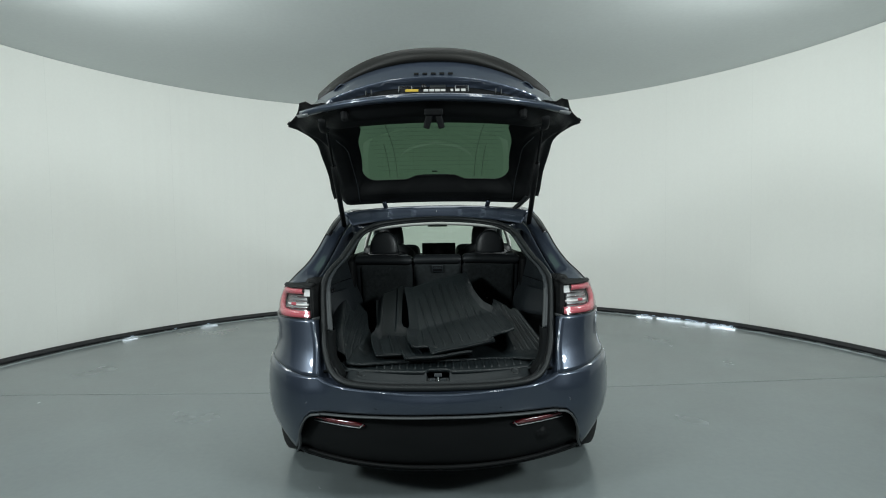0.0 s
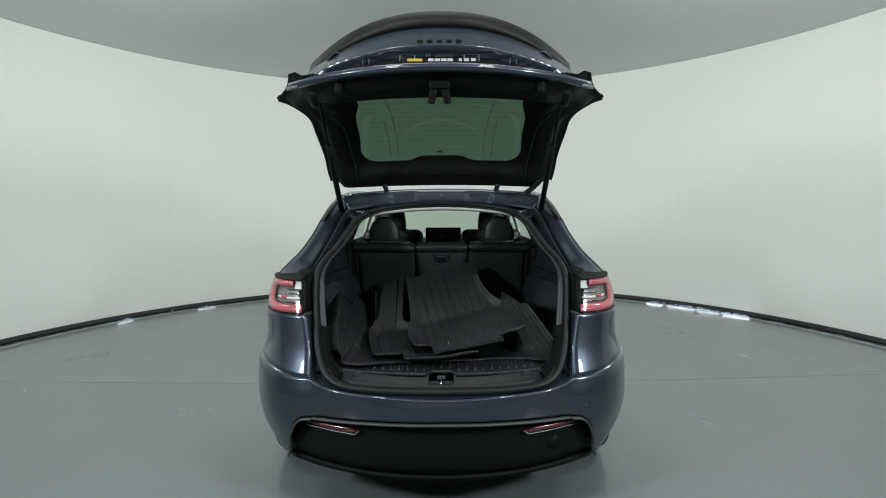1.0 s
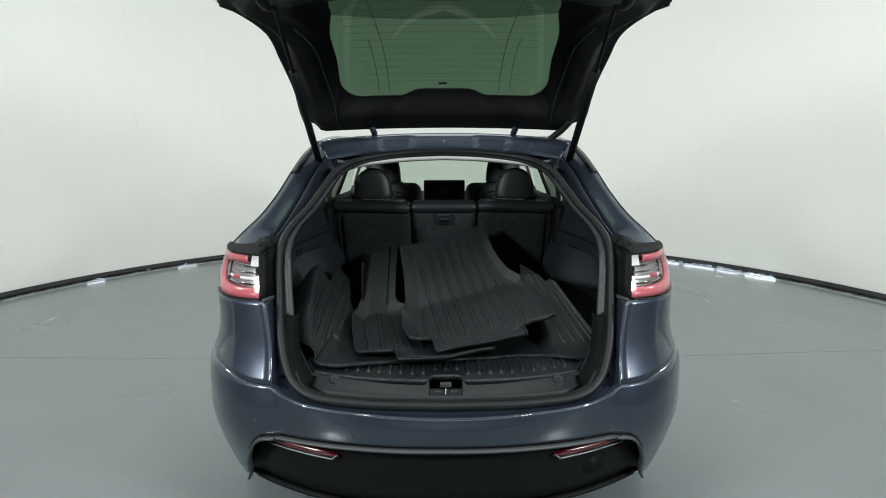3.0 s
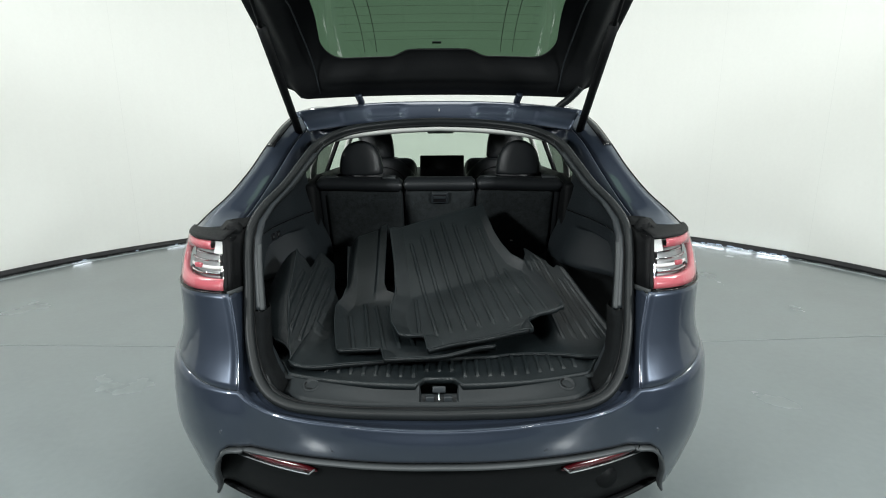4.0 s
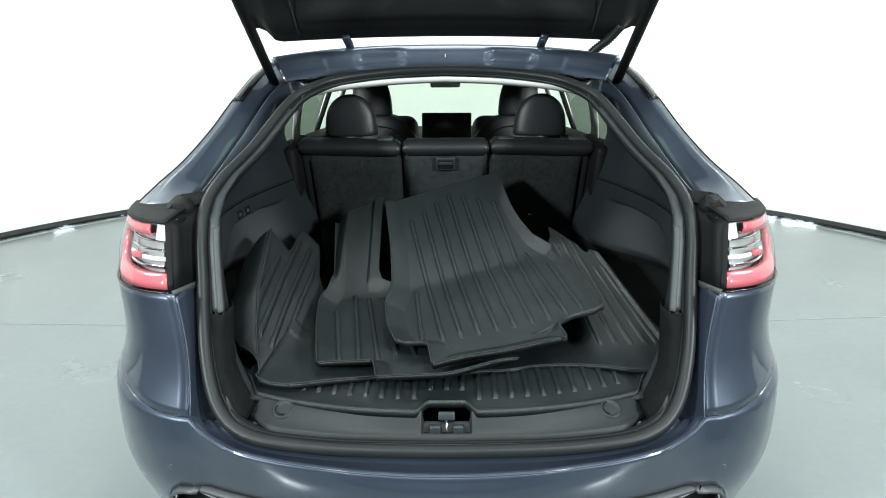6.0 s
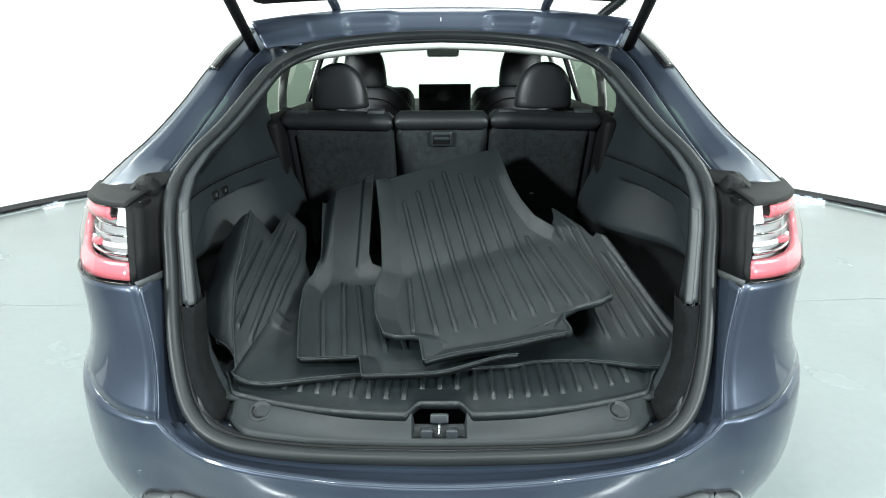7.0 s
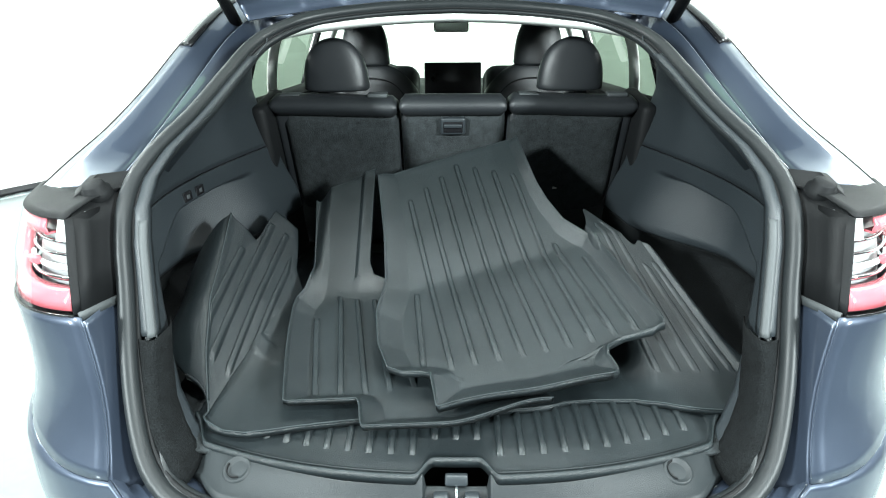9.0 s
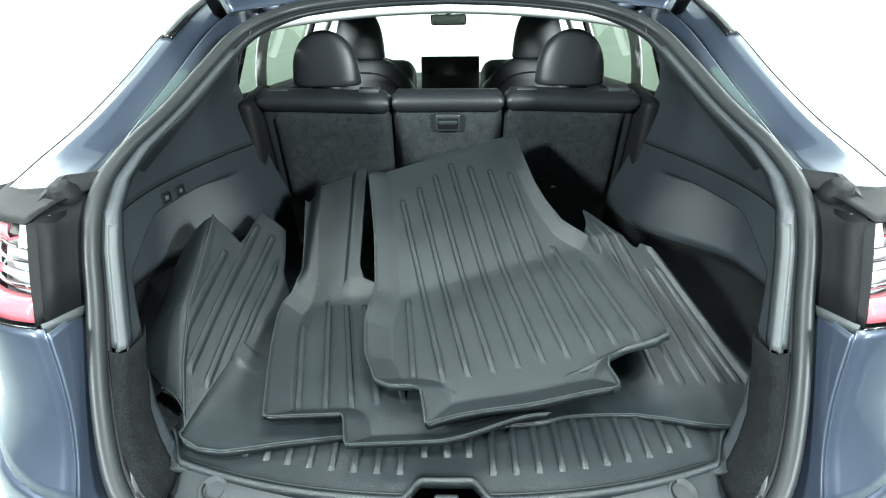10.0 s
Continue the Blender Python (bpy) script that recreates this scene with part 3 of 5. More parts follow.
# the seal: a closed rubber ring with a bulb and a flange
full = seal_c + mirrored(seal_c[1:-1])[::-1]
cpart("seal", tube(full, ring(0.0165, 12, 1.0, 0.9), closed=True, ref=(0, 1, 0)), M_RUBBER, label="black rubber boot seal")
inner = [p + Vector((0, 0.02 - 0.014 * smoothstep(0.77, 0.725, p.z), -0.006 * smoothstep(0.77, 0.725, p.z))) + (Vector((0, 0.35, 1.12)) - p).normalized() * (0.027 - 0.009 * smoothstep(0.77, 0.725, p.z)) for p in full]
groove = [p + (Vector((0, 0.004, 0)) + (Vector((0, 0.35, 1.12)) - p).normalized() * 0.0165) for p in full]
cpart("seal_groove", tube(groove, ring(0.0045, 8), closed=True, ref=(0, 1, 0)), M_BLACK)
cpart("seal_lip", tube(inner, ring(0.0095, 10, 1.25, 0.75), closed=True, ref=(0, 1, 0)), M_RUBBER)

# tail lamps
for sd in (1, -1):
    def lamp_pt(s, z, out=0.0):
        return Vector((sd * 1, 1, 1)) * 0 + side_pts([corner(z, s, out)], sd)[0]
    zs = [1.006 + 0.150 * k / 8 for k in range(9)]
    ss = [0.02 + 0.72 * k / 18 for k in range(19)]
    lamp = cpart("tail_lamp", grid([[lamp_pt(s, z, -0.045) for s in ss] for z in zs]), M_LAMPIN, label="wrap-round tail lamp with a red rim")
    solid(lamp, 0.006)

    def lpart(name, bm, mat, label=""):
        bmesh.ops.transform(bm, matrix=CAR_AT, verts=bm.verts)
        return part(name, bm, mat, lamp, label)
    # red rim: outer loop with a rounded outline
    inner_loop = [(0.03, 1.040), (0.26, 1.041), (0.42, 1.046), (0.50, 1.058), (0.525, 1.085), (0.51, 1.110), (0.44, 1.122), (0.28, 1.126), (0.13, 1.126)]
    outer_loop = [(0.03, 1.010), (0.30, 1.010), (0.54, 1.012), (0.68, 1.030), (0.72, 1.085), (0.70, 1.132), (0.58, 1.150), (0.30, 1.151), (0.13, 1.151)]
    def on_lamp(loop, out):
        return [lamp_pt(p.x, p.y, out) for p in curve([(s, z, 0) for s, z in loop], 50)]
    rim_rows = list(zip(on_lamp(inner_loop, -0.026), on_lamp(inner_loop, -0.010), on_lamp([(0.5 * (a[0] + b[0]), 0.5 * (a[1] + b[1])) for a, b in zip(inner_loop, outer_loop)], -0.004), on_lamp(outer_loop, -0.006)))
    solid(lpart("red_rim", grid([list(r) for r in rim_rows]), M_RED, "red light guide rim"), 0.003)
    for z, s0, s1, rr, mt, nm in ((1.108, 0.06, 0.42, 0.0026, M_CHROME, "light_bar"), (1.088, 0.06, 0.44, 0.0026, M_CHROME, "light_bar"), (1.068, 0.06, 0.42, 0.0045, M_LAMP, "light_bar"), (1.050, 0.08, 0.44, 0.0035, M_CHROME, "light_bar")):
        path = [lamp_pt(s0 + (s1 - s0) * k / 12, z, -0.030) for k in range(13)]
        lpart(nm, tube(path, ring(rr, 6, 1.4, 1.0)), mt, "silvery lamp bar")
    lpart("bulb_cover", rbox(0.03, 0.012, 0.016, Matrix.Translation(lamp_pt(0.27, 1.073, -0.022)) @ pose(0, 0, 0, 0, 0, sd * 30), 0.004), M_RED, "small red lamp cover")
    # reflection at the lamp's inner top, painted as a milky white patch
    lpart("lens_glint", grid([[lamp_pt(s, z, -0.022) for s in (0.025, 0.06, 0.09, 0.125)] for z in [1.112 + 0.036 * k / 6 for k in range(7)]]), M_LAMP, "milky patch that stands for a glint in the lamp")
    lens = lpart("lens", grid([[lamp_pt(s, z, 0.0) for s in ss] for z in zs]), M_CLEAR, "clear lamp lens")
    lens.visible_shadow = False
    # dark cap over the lamp
    cap = []
    for k in range(15):
        f = k / 14
        a, b = lamp_pt(0.02 + 0.60 * f, 1.156, 0.0), side_pts([Vector((0.642, 0.272, 1.176)).lerp(Vector((0.845, 0.37, 1.165)), f)], sd)[0]
        cap.append([a, a.lerp(b, 0.15) + Vector((0, 0, 0.004)), a.lerp(b, 0.5) + Vector((0, 0, 0.008)), b])
    solid(lpart("lamp_cap", grid(cap), M_BLACK, "dark matt lamp top"), 0.003)
    # side return of the lens and lower seam
    path = [lamp_pt(s, 1.0045, 0.001) for s in ss]
    lpart("lamp_seam", tube(path, ring(0.0025, 6)), M_GLOSS)
    side = [[lamp_pt(0.02, z, 0.0), lamp_pt(0.02, z, -0.05) + Vector((sd * -0.004, 0.03, 0))] for z in zs]
    solid(lpart("lamp_side", grid(side), M_BLACK), 0.003)
    # bright painted edge of the quarter below the lamp
    path = [lamp_pt(0.0, z, 0.001) for z in [0.74 + 0.262 * k / 14 for k in range(15)]]
    cpart("panel_edge", tube(path, ring(0.0018, 6)), M_PAINT)

# ---- the car: open tailgate ----
# inner centre line from the hinge end to the lower edge (y, z), with the half width of the whole lid
LID = [(0.0, 0.93, 1.625, 0.69), (0.10, 0.86, 1.675, 0.69), (0.24, 0.78, 1.77, 0.692), (0.42, 0.60, 1.875, 0.695), (0.58, 0.42, 1.94, 0.69), (0.70, 0.27, 1.985, 0.755), (0.76, 0.18, 2.00, 0.80), (0.86, 0.02, 2.025, 0.74), (1.0, -0.24, 2.045, 0.66)]


LID = [tuple(p) for p in curve(LID, 80)]


def lid_pt(v, a, lift=0.0):
    y, z, w = lerp_tab(v, LID)
    sweep = 0.02 + 0.22 * smoothstep(0.6, 1.0, v)
    return Vector((w * a, y + sweep * abs(a) ** 2.2, z - 0.02 * abs(a) ** 2 + lift))


GV0, GV1, GA = 0.215, 0.80, 0.60


def in_glass(v, a):
    """True inside the rounded window opening of the lid, with the raised notch at its lower middle."""
    v0 = GV0 + 0.035 * (1 - smoothstep(0.16, 0.28, abs(a)))
    half_w = (0.474 - 0.060 * smoothstep(GV0, GV1, v)) / lerp_tab(v, LID)[2]
    dv = min(v - v0, GV1 + 0.01 * (1 - abs(a)) - v)
    da = half_w - abs(a)
    if dv <= 0 or da <= 0:
        return False
    r = 0.085
    if dv < r and da < r * 1.4:
        return (1 - dv / r) ** 2 + (1 - da / (r * 1.4)) ** 2 < 1
    return True


def glass_half(v):
    return (0.474 - 0.060 * smoothstep(GV0, GV1, v)) / lerp_tab(v, LID)[2]


def glass_outline():
    """The window opening of the lid as (v, a), once round."""
    rv, ra, half_loop = 0.095, 0.13, []
    a0, a1 = glass_half(GV0 + rv) - ra, glass_half(GV1 - rv) - ra
    half_loop += [(GV0 + 0.035 * (1 - smoothstep(0.16, 0.28, a0 * k / 24)), a0 * k / 24) for k in range(24)]
    half_loop += [(GV0 + rv - rv * math.cos(b), a0 + ra * math.sin(b)) for b in [math.pi / 2 * k / 12 for k in range(12)]]
    half_loop += [(v, glass_half(v)) for v in [GV0 + rv + (GV1 - GV0 - 2 * rv) * k / 20 for k in range(20)]]
    half_loop += [(GV1 - rv + rv * math.sin(b), a1 + ra * math.cos(b)) for b in [math.pi / 2 * k / 12 for k in range(12)]]
    half_loop += [(GV1 + 0.01 * k / 20, a1 * (1 - k / 20)) for k in range(21)]
    return half_loop + [(v, -a) for v, a in half_loop[-2:0:-1]]


def inner_lift(v, a):
    """Relief of the inner trim: proud pad round the glass, low flange at the outer edge."""
    e = abs(a)
    lift = 0.05 * smoothstep(0.86, 0.95, e) - 0.03 * smoothstep(0.80, 0.88, v) * (1 - smoothstep(0.70, 0.90, e))
    lift += 0.012 * smoothstep(0.10, 0.0, v) + 0.045 * smoothstep(0.93, 1.0, v) * (1 - 0.8 * smoothstep(0.8, 0.95, e))
    return lift - 0.016 * smoothstep(0.74, 0.66, e) * smoothstep(0.10, 0.16, v)


def glass_pt(v, a, lift=0.027):
    """The smooth pane, through three stations of the lid."""
    p0, p1, p2 = (lid_pt(q, a, lift) for q in (0.2, 0.5, 0.82))
    l0 = (v - 0.5) * (v - 0.82) / (0.3 * 0.62)
    l1 = (v - 0.2) * (v - 0.82) / (0.3 * -0.32)
    l2 = (v - 0.2) * (v - 0.5) / (0.62 * 0.32)
    return p0 * l0 + p1 * l1 + p2 * l2


hole = glass_outline()
rim_out = []
for v, a in hole:
    k = min(0.5 / max(abs(v - 0.5), 1e-6), 1 / max(abs(a), 1e-6))
    rim_out.append([0.5 + (v - 0.5) * k, a * k])
for cv in (0, 1):
    for ca in (-1, 1):
        rim_out[min(range(len(hole)), key=lambda q: (rim_out[q][0] - cv) ** 2 + (rim_out[q][1] - ca) ** 2)] = [cv, ca]
rows = []
for k in range(33):
    t = (k / 32) ** 1.2
    r = []
    for (v, a), (vo, ao) in zip(hole, rim_out):
        vv, aa = v + (vo - v) * t, a + (ao - a) * t
        flat = lid_pt(vv, aa, inner_lift(vv, aa) * smoothstep(0.0, 0.1, t) + 0.026 * (1 - smoothstep(0.0, 0.40, t)))
        r.append(glass_pt(vv, aa, 0.0255).lerp(flat, smoothstep(0.0, 0.25, t)))
    rows.append(r)
bm = grid(rows, close_u=True)
GH = len(hole) // 2
bmg = grid([[glass_pt(hole[k][0], hole[k][1] * f) for f in [-1.02 + 2.04 * q / 40 for q in range(41)]] for k in range(GH + 1)])
tailgate = cpart("tailgate", bm, M_BLACK, label="open tailgate with black inner trim")
solid(tailgate, 0.004)


def gpart(name, bm, mat, label="", smooth=True):
    bmesh.ops.transform(bm, matrix=CAR_AT, verts=bm.verts)
    return part(name, bm, mat, tailgate, label, smooth)


rg = gpart("rear_glass", bmg, M_GREEN, "dark green tinted rear window")
rg.visible_shadow = False
# heating wires
for k in range(13):
    v = 0.30 + 0.48 * k / 12
    gpart("heating_wire", tube([glass_pt(v, a, 0.0257) for a in [-0.54 + 0.09 * j for j in range(13)]], ring(0.0004, 4)), M_BLACK)
for a in (-0.36, -0.43, 0.36, 0.43):
    v1 = 0.79 if abs(a) < 0.4 else 0.55
    gpart("aerial_wire", tube([glass_pt(0.24 + (v1 - 0.24) * j / 8, a, 0.0255) for j in range(9)], ring(0.0011, 4)), M_BLACK)
gpart("glass_print", rbox(0.035, 0.002, 0.012, Matrix.Translation(lid_pt(0.285, -0.01, 0.024)) @ pose(0, 0, 0, 60), 0), M_TRIML, smooth=False)

# outer skin: lower panel, spoiler, upper panel over the glass
EDGE_A = [Vector((0.65 * a, -0.26 + 0.22 * abs(a) ** 2.2, 2.055 - 0.02 * a * a)) for a in [-1 + k / 24 for k in range(49)]]
EDGE_B = [Vector((0.61 * a, -0.02 + 0.24 * abs(a) ** 2.2, 2.322 - 0.155 * abs(a) ** 2.3)) for a in [-1 + k / 24 for k in range(49)]]


def skin(v, j, out=0.0):
    a = -1 + j / 24
    p = Vector((0.65 * a, -0.26 + 0.22 * abs(a) ** 2.2, 2.055 - 0.02 * a * a)).lerp(Vector((0.61 * a, -0.02 + 0.24 * abs(a) ** 2.2, 2.322 - 0.155 * abs(a) ** 2.3)), v)
    return p + Vector((0, 0.05, -0.02)) * math.sin(math.pi * v) * 0.5 + Vector((0, -0.7, 0.7)) * out


rows = []
for k in range(61):
    v = k / 60
    r = []
    for j in [q / 3 for q in range(145)]:
        a = abs(-1 + 2 * j / 48)
        rec = smoothstep(0.80, 0.74, a) * smoothstep(0.045, 0.065, v) * smoothstep(0.45 - 0.22 * a ** 3, 0.42 - 0.22 * a ** 3, v)
        r.append(skin(v, j) + Vector((0, 0.055, -0.025)) * rec)
    rows.append(r)
solid(gpart("lower_skin", grid(rows), M_PAINT, "blue-grey painted lower tailgate"), 0.004)
rows = [[skin(v, j, 0.0) + Vector((0, 0.048, -0.02)) for j in range(6, 43)] for v in [0.05 + 0.34 * k / 6 for k in range(7)]]
solid(gpart("recess_panel", grid(rows), M_BLACK, "black recess for the plate"), 0.004)
for k in range(5):
    j = 24
    gpart("badge_bar", rbox(0.022, 0.004, 0.012, Matrix.Translation(skin(0.52, 24) + Vector((-0.08 + 0.04 * k, -0.004, 0.004))) @ pose(0, 0, 0, -42), 0.001), M_BLACK)
# flange between the inner trim and the outer skin
rows = [[EDGE_A[j] + Vector((0, 0.0, 0.0)) for j in range(49)], [EDGE_A[j] + Vector((0, -0.006, -0.012)) for j in range(49)], [EDGE_A[j] + Vector((0, 0.012, -0.022)) for j in range(49)], [EDGE_A[j] + Vector((0, 0.05, -0.02)) for j in range(49)]]
solid(gpart("lower_edge", grid(rows), M_PAINT, "painted lower tailgate edge"), 0.003)
# spoiler
rows = []
for dy, dz in ((-0.044, -0.062), (-0.060, -0.050), (-0.044, -0.022), (-0.020, 0.010), (-0.008, 0.014), (0.08, -0.01), (0.10, -0.06)):
    rows.append([p + Vector((0, dy, dz)) for p in EDGE_B])
gpart("spoiler", grid(rows, close_v=True), M_CARBON, "dark woven carbon spoiler")
bm = bmesh.new()
cells = {}
for i in range(60):
    for j in range(80):
        v, a = (i + 0.5) / 60 * 0.9, -1 + 2 * (j + 0.5) / 80
        if any(in_glass(v + dv, a + da) for dv in (-0.075, -0.035, 0, 0.035) for da in (-0.09, -0.05, 0, 0.05, 0.09)):
            continue
        q = []
        for di, dj in ((0, 0), (0, 1), (1, 1), (1, 0)):
            key = (i + di, j + dj)
            if key not in cells:
                vv, aa = key[0] / 60 * 0.9, -1 + 2 * key[1] / 80
                up = lerp_tab(vv, [(0.0, 0.03), (0.1, 0.055), (0.4, 0.062), (0.72, 0.07), (0.78, 0.11), (0.9, 0.20)])[0]
                cells[key] = bm.verts.new(lid_pt(vv, aa * (1 - 0.30 * smoothstep(0.62, 0.80, vv)), up * (1 - 0.6 * abs(aa) ** 5) + 0.05 * smoothstep(0.82, 0.93, abs(aa))))
            q.append(cells[key])
        bm.faces.new(q)
for _ in range(4):
    bmesh.ops.smooth_vert(bm, verts=[v for v in bm.verts if v.is_boundary and 0.1 < abs(v.co.x) < 0.55], factor=0.5, use_axis_x=True, use_axis_y=True, use_axis_z=True)
solid(gpart("upper_skin", bm, M_PAINT, "painted upper tailgate frame"), 0.004)
# side flanges and wings
for sd in (1, -1):
    rows = []
    for k in range(25):
        v = 0.80 * k / 24
        p = lid_pt(v, sd * 1.0, 0.055)
        tp = min(1, (24 - k) / 7)
        rows.append([p, p + Vector((sd * 0.006, 0.004, 0.016)) * tp, p + Vector((sd * -0.02, 0, 0.04 * tp)), lid_pt(v, sd * 0.86, 0.03 + 0.03 * tp)])
    solid(gpart("side_flange", grid(rows), M_GLOSS, "glossy black side flange"), 0.003)
    # corner pocket cover (pale inner lamp edge)
    rows = [[Vector((sd * x, y, z)) for x, y, z in ((0.668, -0.03, 2.020), (0.635, -0.062, 2.018), (0.60, -0.088, 2.016))], [Vector((sd * x, y, z)) for x, y, z in ((0.660, -0.022, 2.010), (0.63, -0.05, 2.006), (0.60, -0.075, 2.006))]]
    solid(gpart("lamp_edge", grid(rows), M_SATIN, "pale inner lamp edge"), 0.004)
    path = curve([(sd * 0.53, -0.10, 1.985), (sd * 0.535, -0.06, 1.955), (sd * 0.54, 0.0, 1.945), (sd * 0.545, 0.06, 1.96)], 10)
    gpart("handle_cup", tube(path, ring(0.012, 8, 1.6, 0.6), ref=(1, 0, 0)), M_BLACK, "moulded corner of the inner trim")
    gpart("buffer", lathe([(0.0, 0.03), (0.012, 0.029), (0.016, 0.022), (0.017, 0.0), (0.02, -0.01)], 16, pose(sd * 0.42, -0.11, 2.003, 160, 0, 0)), M_BLACK, "small rubber buffer")
    # gas strut
    a, b = Vector((sd * 0.625, 0.95, 1.47)), Vector((sd * 0.56, 0.14, 1.985))
    gpart("strut_tube", tube([a.lerp(b, f) for f in (0.0, 0.2, 0.5, 0.68)], ring(0.0165, 12), ref=(1, 0, 0)), M_BLACK, "black powered strut")
    gpart("strut_rod", tube([a.lerp(b, f) for f in (0.66, 0.85, 1.0)], ring(0.007, 10), ref=(1, 0, 0)), M_BLACK)
    gpart("trim_seam", tube([lid_pt(v, sd * 0.735, -0.012) for v in [0.08 + 0.6 * q / 12 for q in range(13)]], ring(0.003, 5)), M_TRIM)
    # hinge arm
    path = curve([(sd * 0.345, 0.99, 1.555), (sd * 0.345, 0.975, 1.585), (sd * 0.345, 0.955, 1.61), (sd * 0.35, 0.91, 1.635)], 12)
    gpart("hinge", tube(path, [(0.008, -0.014), (0.008, 0.014), (-0.008, 0.014), (-0.008, -0.014)], ref=(0, 1, 0)), M_PAINT, "painted hinge arm")
# ribbed cable sleeve beside one hinge
path = curve([(0.545, 0.93, 1.50), (0.50, 0.945, 1.545), (0.53, 0.93, 1.585), (0.57, 0.90, 1.62), (0.60, 0.87, 1.66)], 60)
bmc = tube(path, ring(0.013, 10), ref=(0, 1, 0))
bmc.verts.ensure_lookup_table()
for i, p in enumerate(path):
    if i % 2:
        for k in range(10):
            q = bmc.verts[i * 10 + k]
            q.co = p + (q.co - p) * 1.35
gpart("cable_sleeve", bmc, M_RUBBER, "ribbed black cable sleeve")
gpart("sleeve_plug", disc_solid(0.02, 0.02, pose(-0.50, 0.955, 1.535, 60, 0, 0), 16, 0.004), M_TRIML)
# latch with its two horns
for sd in (1, -1):
    gpart("latch_horn", rbox(0.030, 0.03, 0.082, pose(sd * 0.026, -0.175, 1.962, 12, sd * -14, 0), 0.007), M_BLACK, "black latch cheek")
gpart("latch_plate", rbox(0.085, 0.05, 0.03, pose(0, -0.185, 1.995, 12, 0, 0), 0.006), M_BLACK, "black latch housing")
# plate recess details: lamps, camera, handle switch, plate
for x in (-0.132, 0.132):
    j = round((x / 0.67 + 1) * 24)
    c = skin(0.33, j) + Vector((0, 0.04, -0.015))
    m = Matrix.Translation(c) @ pose(0, 0, 0, -42, 0, 0)
    lampf = gpart("plate_lamp", rbox(0.066, 0.012, 0.040, m, 0.004), M_SATIN, "number plate lamp")
    gpart("plate_lamp_glass", rbox(0.056, 0.016, 0.030, m, 0.003), M_GLOSS)
m = Matrix.Translation(skin(0.33, 24) + Vector((-0.045, 0.035, -0.012))) @ pose(0, 0, 0, -42, 0, 0)
gpart("camera_eye", disc_solid(0.013, 0.02, m, 18, 0.003), M_SCREEN, "small reversing camera")
m = Matrix.Translation(skin(0.33, 24) + Vector((0.02, 0.035, -0.012))) @ pose(0, 0, 0, -42, 0, 0)
gpart("lid_switch", rbox(0.075, 0.012, 0.022, m, 0.004), M_RUBBER, "black rubber opening switch")
pm = Matrix.Translation(skin(0.215, 24) + Vector((0, 0.042, -0.016))) @ pose(0, 0, 0, -42, 0, 0)
plate = gpart("plate_frame", rbox(0.31, 0.006, 0.05, pm, 0.004), M_BLACK, "dark plate frame with pale bars")
for x, w, mt in ((-0.10, 0.06, M_YELLOW), (-0.035, 0.022, M_WHITE), (-0.008, 0.022, M_WHITE), (0.018, 0.022, M_WHITE), (0.044, 0.022, M_WHITE), (0.085, 0.012, M_WHITE), (0.11, 0.02, M_WHITE), (0.138, 0.02, M_WHITE)):
    gpart("plate_bar", rbox(w, 0.002, 0.018, pm @ pose(x, -0.0045, 0.012), 0), mt, smooth=False)
for sd in (1, -1):
    for x in (0.17, 0.30, 0.345):
        j = round((sd * x / 0.67 + 1) * 24)
        gpart("recess_clip", rbox(0.004, 0.03, 0.022, Matrix.Translation(skin(0.30, j) + Vector((0, 0.03, -0.01))), 0.001), M_TRIML)

# ---- the car: cabin ----
# floor of the boot and sill
rows = [[(0.60 * a, y, z) for a in [-1 + k / 10 for k in range(21)]] for y, z in ((0.05, 0.738), (0.5, 0.738), (1.12, 0.738))]
solid(cpart("boot_floor", grid(rows), M_CARPET, label="black carpeted boot floor"), 0.01)


def liner_front(x):
    """Front edge of the boot liner, with the notch at the latch."""
    a = abs(x)
    return -0.020 + 0.47 * a ** 2.35 + 0.040 * smoothstep(0.075, 0.040, a) + 0.05 * smoothstep(0.46, 0.51, a)


def sill_section(x):
    """Points (y, z) of the sill from below the liner to the seal, with the latch well sunk in the middle."""
    a = min(abs(x), 0.495)
    sy, sz = lerp_tab(a, SEAL[:8])
    yb = -0.020 + 0.47 * a ** 2.35 + 0.02
    yf, zf = sy + 0.018 + 0.045 * smoothstep(0.40, 0.48, a), sz + 0.006 - 0.012 * smoothstep(0.40, 0.48, a)
    out = []
    for k in range(31):
        f = k / 30
        y = yb + (yf - yb) * f
        z = 0.744 + (zf + 0.016 - 0.744) * (0.75 * smoothstep(0.12, 0.92, f) + 0.25 * f) - 0.014 * smoothstep(0.93, 1.0, f)
        z -= 0.034 * smoothstep(0.0600, 0.0545, abs(x)) * smoothstep(0.80, 0.74, f)
        out.append((y, z - 0.022 * smoothstep(0.445, 0.490, abs(x))))
    return out


xs = sorted(set([-0.490 + 0.98 * k / 120 for k in range(121)] + [sg * (0.052 + 0.0012 * k) for k in range(9) for sg in (1, -1)]))
bm = grid([[(x, y, z) for y, z in sill_section(x)] for x in xs])
sill = cpart("sill_cover", bm, M_SILL, label="black moulded boot sill cover")
solid(sill, 0.003)


def spart(name, bm, mat, label=""):
    bmesh.ops.transform(bm, matrix=CAR_AT, verts=bm.verts)
    return part(name, bm, mat, sill, label)


